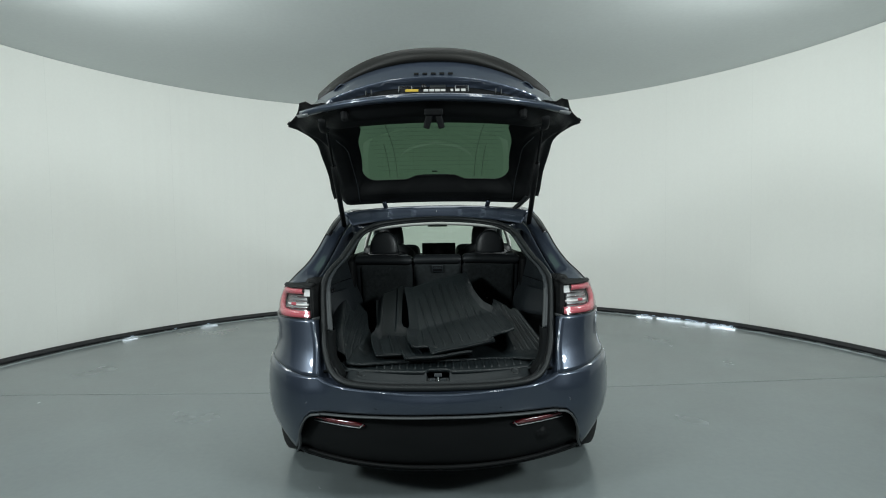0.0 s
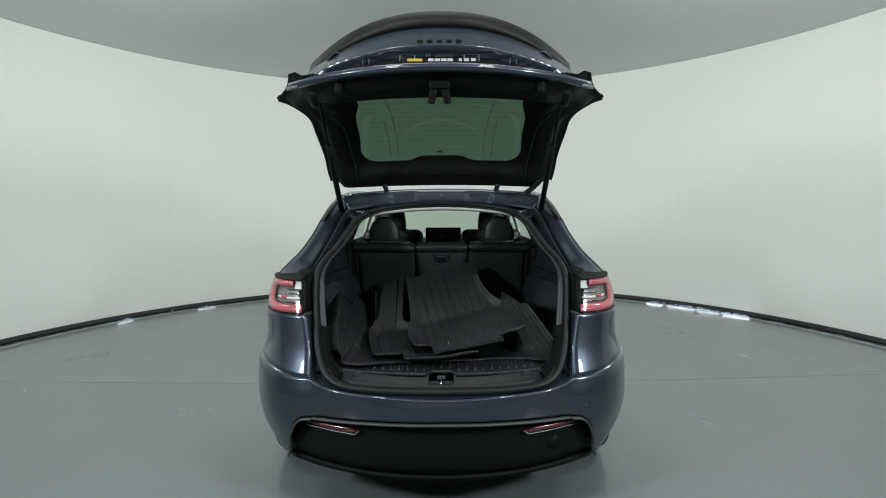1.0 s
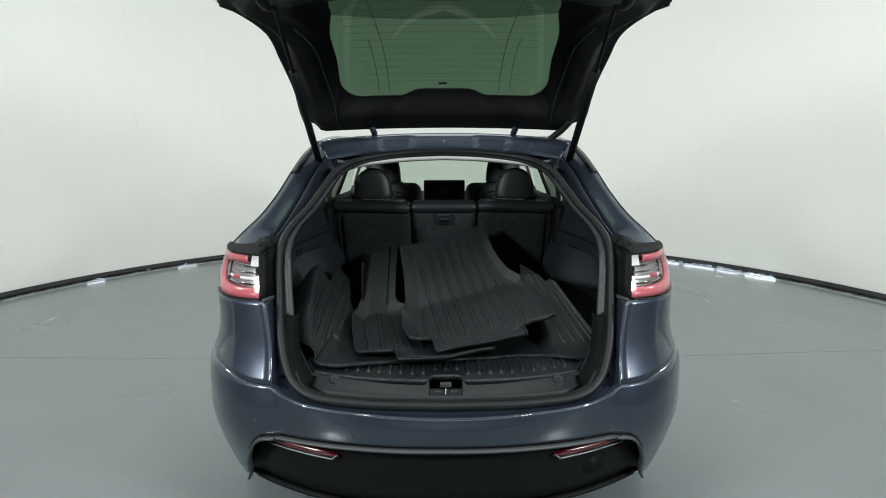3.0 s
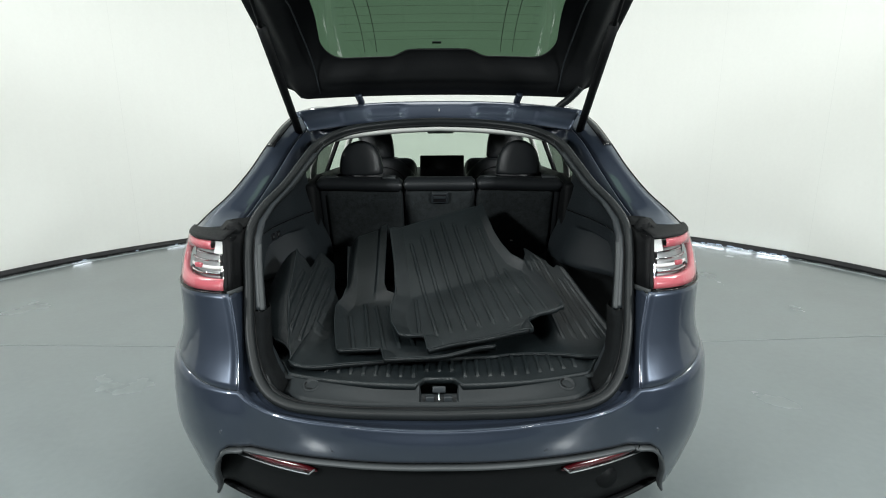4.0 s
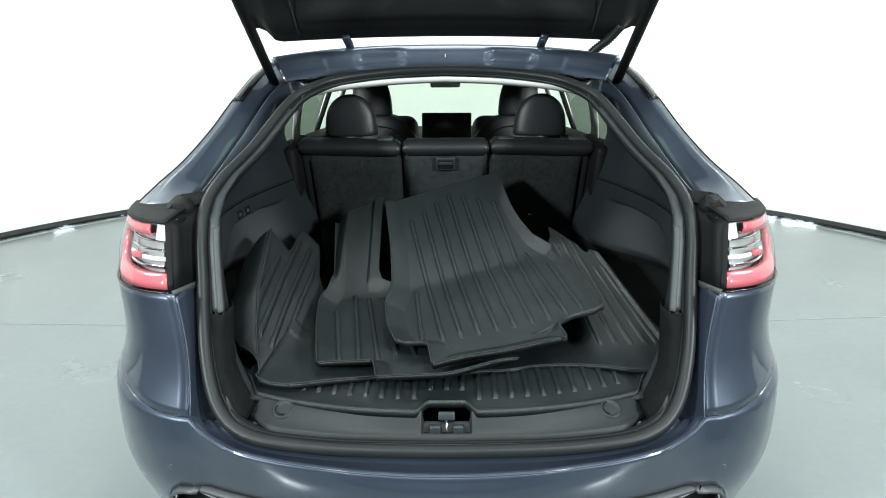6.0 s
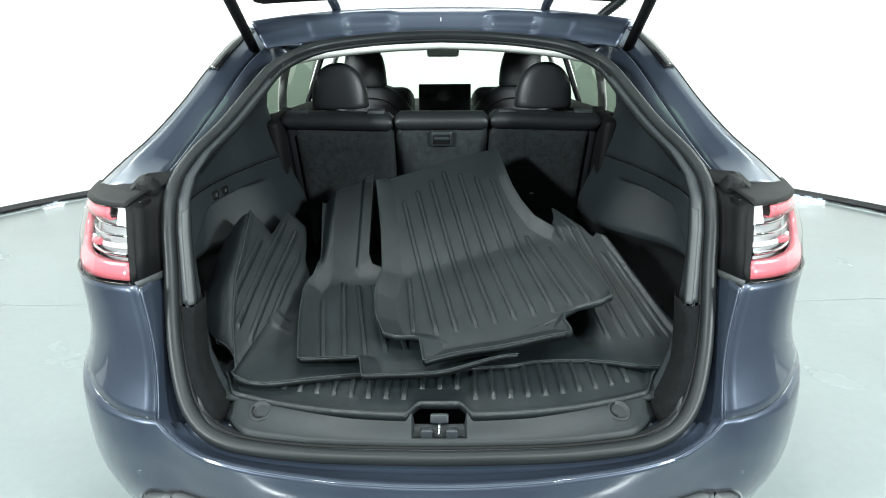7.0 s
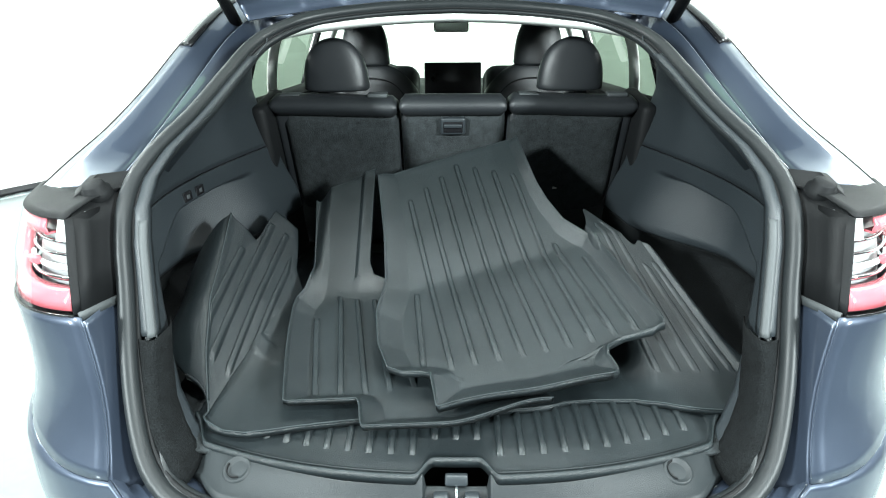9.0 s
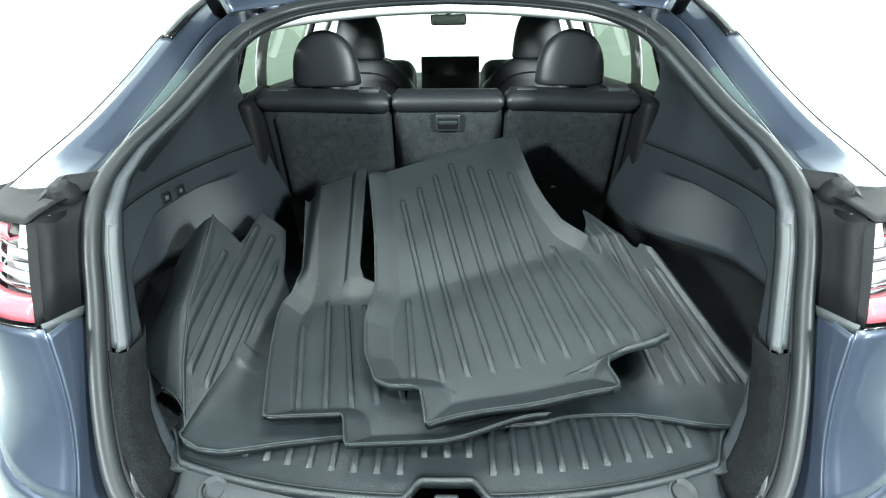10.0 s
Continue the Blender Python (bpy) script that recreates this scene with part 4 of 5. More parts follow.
spart("latch_well", rbox(0.104, 0.055, 0.006, pose(0, -0.012, 0.690, -20), 0.002), M_BLACK, "dark latch well")
CUP = sill_section(0.388)
for sd in (1, -1):
    spart("well_cheek", rbox(0.026, 0.018, 0.024, pose(sd * 0.027, -0.022, 0.703, -12), 0.004), M_TRIM)
    cy, cz = CUP[13]
    slope = math.degrees(math.atan2(CUP[11][1] - CUP[15][1], CUP[11][0] - CUP[15][0]))
    cup = spart("sill_cup", lathe([(0.0, -0.0015), (0.014, -0.001), (0.0195, 0.0035), (0.0215, 0.004), (0.0245, 0.0)], 28, pose(sd * 0.388, cy, cz + 0.002, slope) @ Matrix.Diagonal((1.05, 1.0, 1, 1))), M_SILL, "recessed cup for the lid buffer")
    part("cup_wall", tube([CAR_AT @ pose(sd * 0.388, cy, cz + 0.003, slope) @ Vector((0.0165 * math.cos(b) * 1.05, 0.0165 * math.sin(b), 0)) for b in [math.radians(110 + (sd < 0) * 40 + 10 * k) for k in range(15)]], ring(0.0022, 6, 2, 0.5)), M_BLACK, cup)
spart("latch_flap", rbox(0.040, 0.014, 0.020, pose(0, 0.002, 0.724, -25), 0.004), M_TRIM)
spart("striker", tube(curve([(0.0, -0.030, 0.685), (0.0, -0.030, 0.704), (0.0, -0.022, 0.714), (0.0, -0.008, 0.716), (0.0, -0.004, 0.700)], 16), ring(0.0035, 8), ref=(1, 0, 0)), M_CHROME, "bright steel striker loop")

# side linings: from the seal forward to the seat, with a pocket over the wheel arch
FRONT = [(0.735, 0.545, 1.04), (0.93, 0.55, 1.01), (1.12, 0.565, 0.97), (1.26, 0.60, 0.94), (1.30, 0.605, 0.93), (1.44, 0.585, 0.93)]
REAR = [(0.735, 0.478, 0.012), (0.758, 0.500, 0.025), (0.806, 0.532, 0.062), (0.865, 0.546, 0.10), (0.931, 0.553, 0.135), (1.013, 0.567, 0.178), (1.086, 0.577, 0.213), (1.145, 0.585, 0.25), (1.191, 0.585, 0.30), (1.237, 0.566, 0.358), (1.297, 0.523, 0.452), (1.363, 0.492, 0.566), (1.43, 0.462, 0.695)]


def lining(u, z, out=0.0):
    xr, yr = lerp_tab(z, REAR)
    xf, yf = lerp_tab(z, FRONT)
    bulge = 0.05 * math.sin(math.pi * u ** 0.7) * smoothstep(0.70, 1.0, z) * smoothstep(1.45, 1.2, z)
    top = 1.085 - 0.06 * smoothstep(0.30, 0.08, u) - 0.05 * smoothstep(0.1, 0.0, u)
    pocket = smoothstep(0.090, 0.120, u) * smoothstep(0.80, 0.45, u) * smoothstep(top, top - 0.020, z)
    wave = -0.03 * smoothstep(0.45, 0.75, u) * smoothstep(1.10, 0.95, z)
    return Vector((xr + (xf - xr) * u + bulge + 0.105 * pocket + 0.06 * pocket * smoothstep(0.93, 0.87, z) + wave + out, yr + (yf - yr) * u, z))


for sd in (1, -1):
    def zrow(z0, z1, n):
        return [z0 + (z1 - z0) * k / n for k in range(n + 1)]
    us = [k / 110 for k in range(111)]
    solid(cpart("side_lining", grid([side_pts([lining(u, z) for u in us], sd) for z in zrow(0.905, 1.128, 60)]), M_TRIM, label="charcoal moulded boot side lining"), 0.003)
    solid(cpart("lower_lining", grid([side_pts([lining(u, z) for u in us[:13]], sd) for z in zrow(0.735, 0.905, 24)]), M_TRIM, label="charcoal lower edge of the side lining"), 0.003)
    # carpet low in the pocket, coloured darker to stand for shade there
    solid(cpart("arch_carpet", grid([side_pts([lining(u, z) for u in us[12:]], sd) for z in zrow(0.735, 0.905, 24)]), M_CARPET_SHADED, label="black carpet over the wheel arch, darkened for the pocket's shade"), 0.003)
    upper = cpart("pillar_lining", grid([side_pts([lining(u, z) for u in us], sd) for z in zrow(1.132, 1.44, 24)]), M_TRIM, label="charcoal pillar lining")
    solid(upper, 0.003)
    cpart("lining_seam", tube(side_pts([lining(u, 1.130, 0.004) for u in us], sd), ring(0.0035, 6)), M_GLOSS)
    # satin edge piece beside the seal and carpet below it
    rows = []
    for z in zrow(0.935, 1.40, 40):
        p = lining(0.0, z)
        rows.append(side_pts([p + Vector((0.036, -0.002, 0)), p + Vector((0.008, -0.010, 0)), p + Vector((-0.001, -0.006, 0)), p + Vector((0.0, 0.006, 0)), p + Vector((0.003, 0.018, 0))], sd))
    solid(cpart("lining_edge", grid(rows), M_TRIM, label="charcoal edge of the side lining"), 0.003)
    rows = []
    for z in zrow(0.935, 1.126, 24):
        p = lining(0.0, z)
        rows.append(side_pts([p + Vector((0.010, -0.0125, 0)), p + Vector((0.004, -0.0125, 0)), p + Vector((-0.001, -0.0095, 0)), p + Vector((-0.002, -0.003, 0))], sd))
    solid(cpart("edge_strip", grid(rows), M_TRIML, label="pale satin strip beside the boot seal"), 0.003)
    rows = []
    for z in zrow(0.715, 0.932, 12):
        p = lining(0.0, z)
        rows.append(side_pts([p + Vector((0.036, -0.006, 0)), p + Vector((0.006, -0.018, 0)), p + Vector((-0.004, -0.010, 0)), p + Vector((-0.006, 0.04, 0)), p + Vector((0.012, 0.075, 0))], sd))
    solid(cpart("carpet_edge", grid(rows), M_CARPET_SHADED, label="black carpet strip by the sill"), 0.003)
for k, (y, z) in enumerate(((0.468, 1.10), (0.53, 1.099))):
    u = min([q / 100 for q in range(100)], key=lambda q: abs(lining(q, z).y - y))
    p = lining(u, z)
    sw = cpart("fold_switch", rbox(0.008, 0.036, 0.024, pose(-p.x + 0.001, p.y, p.z, 0, 0, -4), 0.003), M_GLOSS, label="small black seat-folding switch")
    part("switch_mark", rbox(0.003, 0.012, 0.010, CAR_AT @ pose(-p.x + 0.0045, p.y, p.z, 0, 0, -4), 0.001), M_TRIML, sw)

# headliner edge and rear header
head = [(0.0, 0.900, 1.486), (0.16, 0.885, 1.480), (0.30, 0.850, 1.468), (0.39, 0.80, 1.456), (0.45, 0.745, 1.442), (0.492, 0.69, 1.426)]
hc = curve(head, 24)
rows = []
for p in mirrored(hc[:0:-1]) + hc:
    rows.append([p + Vector((0, -0.012, 0.012)), p, p + Vector((0, 0.03, -0.004)), p + Vector((0, 0.10, 0.015)), Vector((p.x * 1.1, 1.4, 1.545 - 0.05 * abs(p.x))), Vector((p.x * 1.1, 2.5, 1.535 - 0.05 * abs(p.x)))])
solid(cpart("headliner", grid(rows), M_HEAD, label="pale grey fabric headliner"), 0.006)

# rear seat in three parts
def seat_y(z):
    return 0.955 - 0.30 * (z - 1.24) if z < 1.24 else 0.955 - 0.1 * (z - 1.24)


def cushion(x0, x1, z0, z1, t, bulge=0.012, n=14):
    """A padded back panel between x0, x1 and z0, z1 that faces backwards."""
    rows = []
    for i in range(n + 1):
        z = z0 + (z1 - z0) * i / n
        r = []
        for j in range(n + 1):
            f, g = j / n, i / n
            e = min(1, min(f, 1 - f) * 14, min(g, 1 - g) * 14)
            r.append(Vector((x0 + (x1 - x0) * f, seat_y(z) - (bulge * math.sin(math.pi * f) ** 0.5 * math.sin(math.pi * g) ** 0.5 if 0 < f < 1 and 0 < g < 1 else 0) + (1 - e) * 0.015, z)))
        rows.append(r)
    bm = grid(rows)
    return bm


def headrest_bm(x, y, z, w, h, d):
    """A domed pad, w wide at its flat foot and rounded towards the top."""
    rows = []
    for t, k in [(-0.02, 0.0), (-0.015, 0.7), (0.0, 0.93), (0.04, 1.0)] + [(0.04 + 0.96 * math.sin(math.pi / 2 * i / 18), None) for i in range(1, 19)]:
        rz = (1 - max(t, 0) ** 3.4) ** 0.5 if k is None else k
        ww = (w / 2) * rz * (1 - 0.10 * max(t, 0) ** 1.5)
        dd = d / 2 * rz ** 0.6 * (1 - 0.25 * max(t, 0))
        rows.append([(x + ww * math.copysign(abs(math.cos(b)) ** 0.62, math.cos(b)), y + dd * math.copysign(abs(math.sin(b)) ** 0.8, math.sin(b)) - 0.01 * t, z - h / 2 + h * t) for b in [2 * math.pi * q / 36 for q in range(36)]])
    return grid(rows, close_u=True)


rear_seat = cpart("rear_seat", rbox(1.15, 0.10, 0.40, pose(0, 1.10, 0.95), 0.02), M_LEATHER, label="black leatherette rear seat with carpeted back")


def rpart(name, bm, mat, label="", smooth=True):
    bmesh.ops.transform(bm, matrix=CAR_AT, verts=bm.verts)
    return part(name, bm, mat, rear_seat, label, smooth)


for x0, x1 in ((-0.565, -0.171), (-0.165, 0.165), (0.171, 0.565)):
    c = (x0 + x1) / 2
    outer = abs(c) > 0.1
    rpart("seat_back", rbox(x1 - x0, 0.10, 0.56, pose(c, seat_y(0.97) + 0.058, 0.975, 16.7), 0.02), M_LEATHER, "black leatherette seat back")
    a, b = (x0 + 0.028, x1 - 0.006) if c < -0.1 else ((x0 + 0.006, x1 - 0.028) if outer else (x0 + 0.006, x1 - 0.006))
    solid(rpart("carpet_panel", cushion(a, b, 0.74, 1.222, 0.01), M_CARPET, "black carpet on the seat back"), 0.008)
    # padded roll along the top
    rows = []
    for k in range(25):
        f = k / 24
        x = x0 + 0.002 + (x1 - x0 - 0.004) * f
        e = min(1, 0.55 + min(f, 1 - f) * 16)
        rows.append([(x, 0.985 + (0.055 * math.cos(t)), 1.243 + (0.034 * e) * math.sin(t) + (0.004 * math.sin(9 * x) if outer else 0)) for t in [2 * math.pi * q / 14 for q in range(14)]])
    bm = grid(rows, close_u=True)
    bm.verts.ensure_lookup_table()
    bm.faces.new([bm.verts[q] for q in range(14)])
    bm.faces.new([bm.verts[24 * 14 + q] for q in range(14)])
    rpart("top_roll", bm, M_LEATHER, "padded leatherette top roll")
    if outer:
        rpart("headrest", headrest_bm(c - 0.003 * c, 1.03, 1.362, 0.205, 0.155, 0.095), M_LEATHER, "rounded black headrest")
        for k in (-1, 1):
            rpart("belt_guide", rbox(0.062, 0.035, 0.012, pose(c + k * 0.135, 0.975, 1.275, 8), 0.004), M_TRIML, "grey guide bezel")
rm = pose(0.0, seat_y(1.185) - 0.02, 1.183, 16)
rel = rpart("release_bezel", rbox(0.078, 0.016, 0.056, rm, 0.007), M_TRIM, "black seat release bezel")
rpart("release_handle", rbox(0.056, 0.010, 0.012, rm @ pose(0, -0.009, 0.004), 0.003), M_TRIM)
rpart("release_cup", rbox(0.060, 0.004, 0.036, rm @ pose(0, -0.0075, -0.001), 0.002), M_GLOSS)
rpart("anchor_tag", rbox(0.016, 0.004, 0.010, pose(0.345, seat_y(0.965) - 0.014, 0.965, 16), 0.001), M_WHITE, "small white anchor tag")
for sd in (1, -1):
    cpart("seat_side", rbox(0.05, 0.22, 0.42, pose(sd * 0.585, 1.03, 1.06, 10), 0.02), M_BLACK)
    # C-pillar lining and belt
    path = side_pts(curve([(0.66, 1.30, 1.15), (0.655, 1.27, 1.27), (0.625, 1.25, 1.40), (0.57, 1.24, 1.51)], 14), sd)
    cpart("pillar_cover", tube(path, ring(0.04, 10, 1.0, 0.35), ref=(0, 1, 0)), M_HEAD, label="pale pillar cover")
    path = side_pts(curve([(0.66, 2.15, 1.05), (0.655, 2.13, 1.27), (0.62, 2.12, 1.40), (0.56, 2.1, 1.52)], 14), sd)
    cpart("pillar_cover", tube(path, ring(0.045, 10, 1.0, 0.35), ref=(0, 1, 0)), M_HEAD, label="pale pillar cover")
    # inner sill below the side glass
    rows = [side_pts([(0.60, y, 1.235), (0.68, y, 1.245), (0.80, y, 1.10), (0.85, y, 1.04)], sd) for y in (0.95, 1.3, 2.0, 3.0, 3.5)]
    solid(cpart("door_lining", grid(rows), M_BLACK), 0.006)
    # front seat
    fx = sd * 0.405
    fs = cpart("front_seat", rbox(0.50, 0.16, 0.62, pose(fx, 1.95, 1.0, -10), 0.06, 4), M_LEATHER, label="black leatherette front seat")
    bm = headrest_bm(fx, 1.94, 1.175, 0.55, 0.32, 0.17)
    bmesh.ops.transform(bm, matrix=CAR_AT, verts=bm.verts)
    part("shoulder", bm, M_LEATHER, fs)
    path = curve([(fx - 0.20, 1.846, 1.10), (fx - 0.17, 1.848, 1.20), (fx - 0.08, 1.852, 1.255), (fx + 0.08, 1.852, 1.255), (fx + 0.17, 1.848, 1.20), (fx + 0.20, 1.846, 1.10)], 30)
    part("back_seam", tube([CAR_AT @ p for p in path], ring(0.003, 6)), M_BLACK, fs)
    bm = headrest_bm(fx, 1.92, 1.43, 0.225, 0.23, 0.09)
    bmesh.ops.transform(bm, matrix=CAR_AT, verts=bm.verts)
    part("headrest", bm, M_LEATHER, fs, "tall black headrest")
# dashboard, screen, mirror
cpart("dashboard", rbox(1.36, 0.75, 0.22, pose(0, 2.95, 1.03, 4), 0.06, 4), M_BLACK, label="black dashboard")
cpart("dash_trim", rbox(1.30, 0.03, 0.05, pose(0, 2.56, 1.09, 0), 0.01), M_TRIML)
sc = cpart("touch_screen", rbox(0.322, 0.02, 0.205, pose(0.009, 2.40, 1.203, -8), 0.008), M_SCREEN, label="dark landscape touch screen")
part("screen_post", rbox(0.06, 0.14, 0.04, CAR_AT @ pose(0.009, 2.48, 1.16), 0.01), M_BLACK, sc)
mi = cpart("cabin_mirror", rbox(0.185, 0.03, 0.052, pose(0.0, 2.30, 1.487, -8), 0.012), M_GLOSS, label="frameless cabin mirror")
part("mirror_glass", rbox(0.17, 0.004, 0.042, CAR_AT @ pose(0.0, 2.284, 1.486, -8), 0.001), M_CHROME, mi)
part("mirror_stem", tube([Vector((0, 1.41, 1.50)), Vector((0, 1.44, 1.53)), Vector((0, 1.50, 1.55))], ring(0.012, 8), ref=(1, 0, 0)), M_BLACK, mi)
# steering wheel
wm = pose(-0.40, 2.45, 1.12, 66, 0, 0)
sw = cpart("steering_wheel", tube([(CAR_AT.inverted() @ Vector((0, 0, 0))) * 0 + wm @ Vector((0.18 * math.cos(a), 0.18 * math.sin(a), 0)) for a in [2 * math.pi * k / 32 for k in range(32)]], ring(0.016, 8), closed=True, ref=(0, 1, 0.4)), M_LEATHER, label="black steering wheel")
part("wheel_hub", disc_solid(0.07, 0.05, CAR_AT @ wm, 24, 0.015), M_BLACK, sw)

# ---- loose things in the boot ----
# ribbed boot liner lying on the boot floor: rimmed sheet, edge bead and single ribs
LINER_Q = (0.0, 0.0005, 0.0025, 0.006, 0.010, 0.016, 0.025, 0.05, 0.08, 0.105, 0.13, 0.16, 0.2, 0.35, 0.6, 0.9)
LINER_DZ = (-0.008, 0.004, 0.0075, 0.0075, 0.003, -0.0005, -0.001, -0.002, -0.002, -0.002, -0.002, -0.002, -0.002, -0.002, -0.002, -0.002)


def liner_pt(x, q, dz=-0.002):
    side = 0.010 * smoothstep(0.485, 0.505, abs(x))
    return Vector((x, min(liner_front(x) + q * 1.05, 1.03), 0.743 + 0.014 * smoothstep(0.0, 0.13, q) + dz + side))


liner = part("boot_liner", grid([[liner_pt(-0.51 + 1.02 * j / 240, q, dz) for q, dz in zip(LINER_Q, LINER_DZ)] for j in range(241)]), M_MAT)
solid(liner, 0.003)
part("rim", tube([liner_pt(-0.505 + 1.01 * j / 160, 0.004, 0.0075) for j in range(161)], ring(0.0022, 6)), M_MATRIM, liner, "raised front edge of the liner")
for k in range(-11, 12):
    rib = []
    for q in (0.050, 0.054, 0.06, 0.075, 0.09, 0.11, 0.13, 0.16, 0.22, 0.35, 0.62):
        c, hh = liner_pt(k * 0.0395, q), 0.0075 * smoothstep(0.049, 0.058, q) + 0.0004
        rib.append([c + Vector((dx, 0, dz * hh)) for dx, dz in ((-0.0078, -0.15), (-0.0062, 0.55), (-0.0045, 0.95), (0.0, 1.0), (0.0045, 0.95), (0.0062, 0.55), (0.0078, -0.15))])
    part("rib", grid(rib), M_MAT, liner)
tagged(liner, "black ribbed moulded rubber liner on the boot floor", "boot liner")


def floor_mat(o, ux, vx, near, far, left, right, height, ribs, walls, nu=440, nv=170):
    """A moulded mat: near(f) and far(f) bound v, left(v) and right(v) bound u, height(u, v) its rise,
    ribs = (u at v0, u at v1, v0, v1), walls = (width, height) of the left, near and right rims."""
    o, ux, vx = Vector(o), Vector(ux).normalized(), Vector(vx).normalized()
    nx = ux.cross(vx).normalized()
    fs = np.array([0.0] + [k / nu for k in range(nu + 1)] + [1.0])
    gs = np.array([0.0] + [k / nv for k in range(nv + 1)] + [1.0])
    UV = np.empty((len(gs), len(fs), 2))
    for jj, f in enumerate(fs):
        v0, v1 = near(f), far(f)
        for i, g in enumerate(gs):
            v = v0 + (v1 - v0) * g
            a, b = left(v), right(v)
            UV[i, jj] = (a + (b - a) * f, v)
    lip = np.zeros(UV.shape[:2])
    for line, (w, hgt) in zip((UV[::2, 0], UV[0, ::2], UV[::2, -1], UV[-1, ::2]), walls):
        A, D = line[:-1], np.diff(line, axis=0)
        L2 = np.maximum((D ** 2).sum(1), 1e-12)
        for i in range(len(gs)):
            P = UV[i][:, None, :] - A[None]
            t = np.clip((P * D[None]).sum(2) / L2, 0, 1)
            d = np.sqrt(((P - t[..., None] * D[None]) ** 2).sum(2)).min(1)
            k = 1 - d / w
            fade = 1 - 0.25 * smoothstep(0.45, 0.9, gs[i])
            lip[i] = np.maximum(lip[i], hgt * fade * (0.5 * (k + np.sqrt(k * k + 0.003)) + 0.10 * np.clip(1 - d / 0.004, 0, 1)))
    rows = []
    for i, g in enumerate(gs):
        r = []
        for jj, f in enumerate(fs):
            u, v = UV[i, jj]
            h = height(u, v) + lip[i, jj] - 0.037
            for u0, u1, v0, v1 in ribs:
                if v0 < v < v1:
                    d = abs(u - (u0 + (u1 - u0) * (v - v0) / (v1 - v0)))
                    if d < 0.008:
                        h += 0.0068 * smoothstep(0.0060, 0.0040, d) * min(1, (v - v0) / 0.030, (v1 - v) / 0.008)
            if i == 0:
                h -= 0.022
            elif jj in (0, len(fs) - 1):
                h -= 0.012
            elif i == len(gs) - 1:
                h -= 0.005
            r.append(o + ux * u + vx * (v + (0.010 if i == 0 else 0)) + nx * h)
        rows.append(r)
    edge = [r[1] for r in rows[-2:0:-1]] + rows[1][1:-1] + [r[-2] for r in rows[1:-1]] + rows[-2][-2:0:-1]
    return grid(rows), tube(edge[::2], ring(0.0017, 6))


def mat_thing(bms, label):
    ob = part("floor_mat", bms[0], M_MAT)
    solid(ob, 0.0035)
    part("rim", bms[1], M_MATRIM, ob, "edge bead of the rim, lighter for the light it catches")
    return tagged(ob, label, "floor mat", "loose floor mats")


def tab(t):
    return lambda x: lerp_tab(x, t)[0]


# passenger-side mat lying on top
L1 = tab([(0.0, -0.02), (0.075, -0.022), (0.088, -0.075), (0.11, -0.105), (0.18, -0.122), (0.28, -0.122), (0.38, -0.095), (0.5, -0.083), (0.74, -0.073)])
R1 = tab([(-0.02, 0.300), (0.0, 0.322), (0.04, 0.318), (0.066, 0.330), (0.072, 0.42), (0.082, 0.452), (0.11, 0.455), (0.22, 0.447), (0.36, 0.436), (0.41, 0.420), (0.46, 0.376), (0.52, 0.356), (0.575, 0.346), (0.76, 0.338)])


def h1(u, v):
    b = 0.385 + 0.08 * (u - 0.1)
    k = v - b
    soft = 0.5 * (k + math.sqrt(k * k + 0.00010))
    return 0.25 * v + 0.44 * soft


ribs1 = [(-0.037, -0.0293, 0.112, 0.356), (0.3595, 0.3357, 0.105, 0.424), (0.4047, 0.3907, 0.100, 0.3625)]
ribs1 += [(0.0203 + 0.0485 * k, -0.0018 + 0.0494 * k, 0.107 - 0.0015 * k, 0.609 + 0.0275 * k - 0.047 * max(0, k - 3)) for k in range(7)]
m = floor_mat((-0.017, 0.082, 0.826), (0.977, 0.11, 0.182), (-0.10, 0.99, -0.03), lambda f: -0.004 - 0.012 * smoothstep(0.3, 1.0, f) + 0.003 * math.sin(f * 9), lambda f: 0.692 + 0.055 * f - 0.02 * abs(2 * f - 1) ** 14, L1, R1, h1, ribs1, ((0.050, 0.037), (0.056, 0.034), (0.026, 0.026), (0.020, 0.002)))
mat_thing(m, "black ribbed rubber floor mat with raised rim, lying on top")

# second front mat underneath
L2 = tab([(0.0, -0.008), (0.06, -0.023), (0.15, -0.044), (0.235, -0.061), (0.32, -0.0745), (0.365, -0.0755), (0.40, -0.063), (0.425, -0.058), (0.455, -0.057), (0.494, -0.059), (0.554, -0.066), (0.636, -0.075), (0.72, -0.083)])
R2 = tab([(0.0, 0.495), (0.3, 0.50), (0.39, 0.46), (0.42, 0.20), (0.45, 0.105), (0.48, 0.092), (0.76, 0.092)])


def n2(f):
    u = 0.5 * f
    return 0.012 - 0.068 * smoothstep(0.135, 0.155, u) + 0.05 * smoothstep(0.30, 0.49, u)


def h2(u, v):
    k = v - 0.40
    soft = 0.5 * (k + math.sqrt(k * k + 0.0006))
    ridge = 0.012 * smoothstep(0.052, 0.066, u) * smoothstep(0.41, 0.46, v)
    return 0.66 * soft + ridge - 0.055 * smoothstep(-0.030, -0.075, u) * smoothstep(0.42, 0.50, v)


ribs2 = [(0.0369 + 0.049 * k, -0.0231 + 0.0445 * k, 0.042 + 0.007 * k, (0.322, 0.405, 0.392, 0.388, 0.36, 0.34)[k]) for k in range(6)]
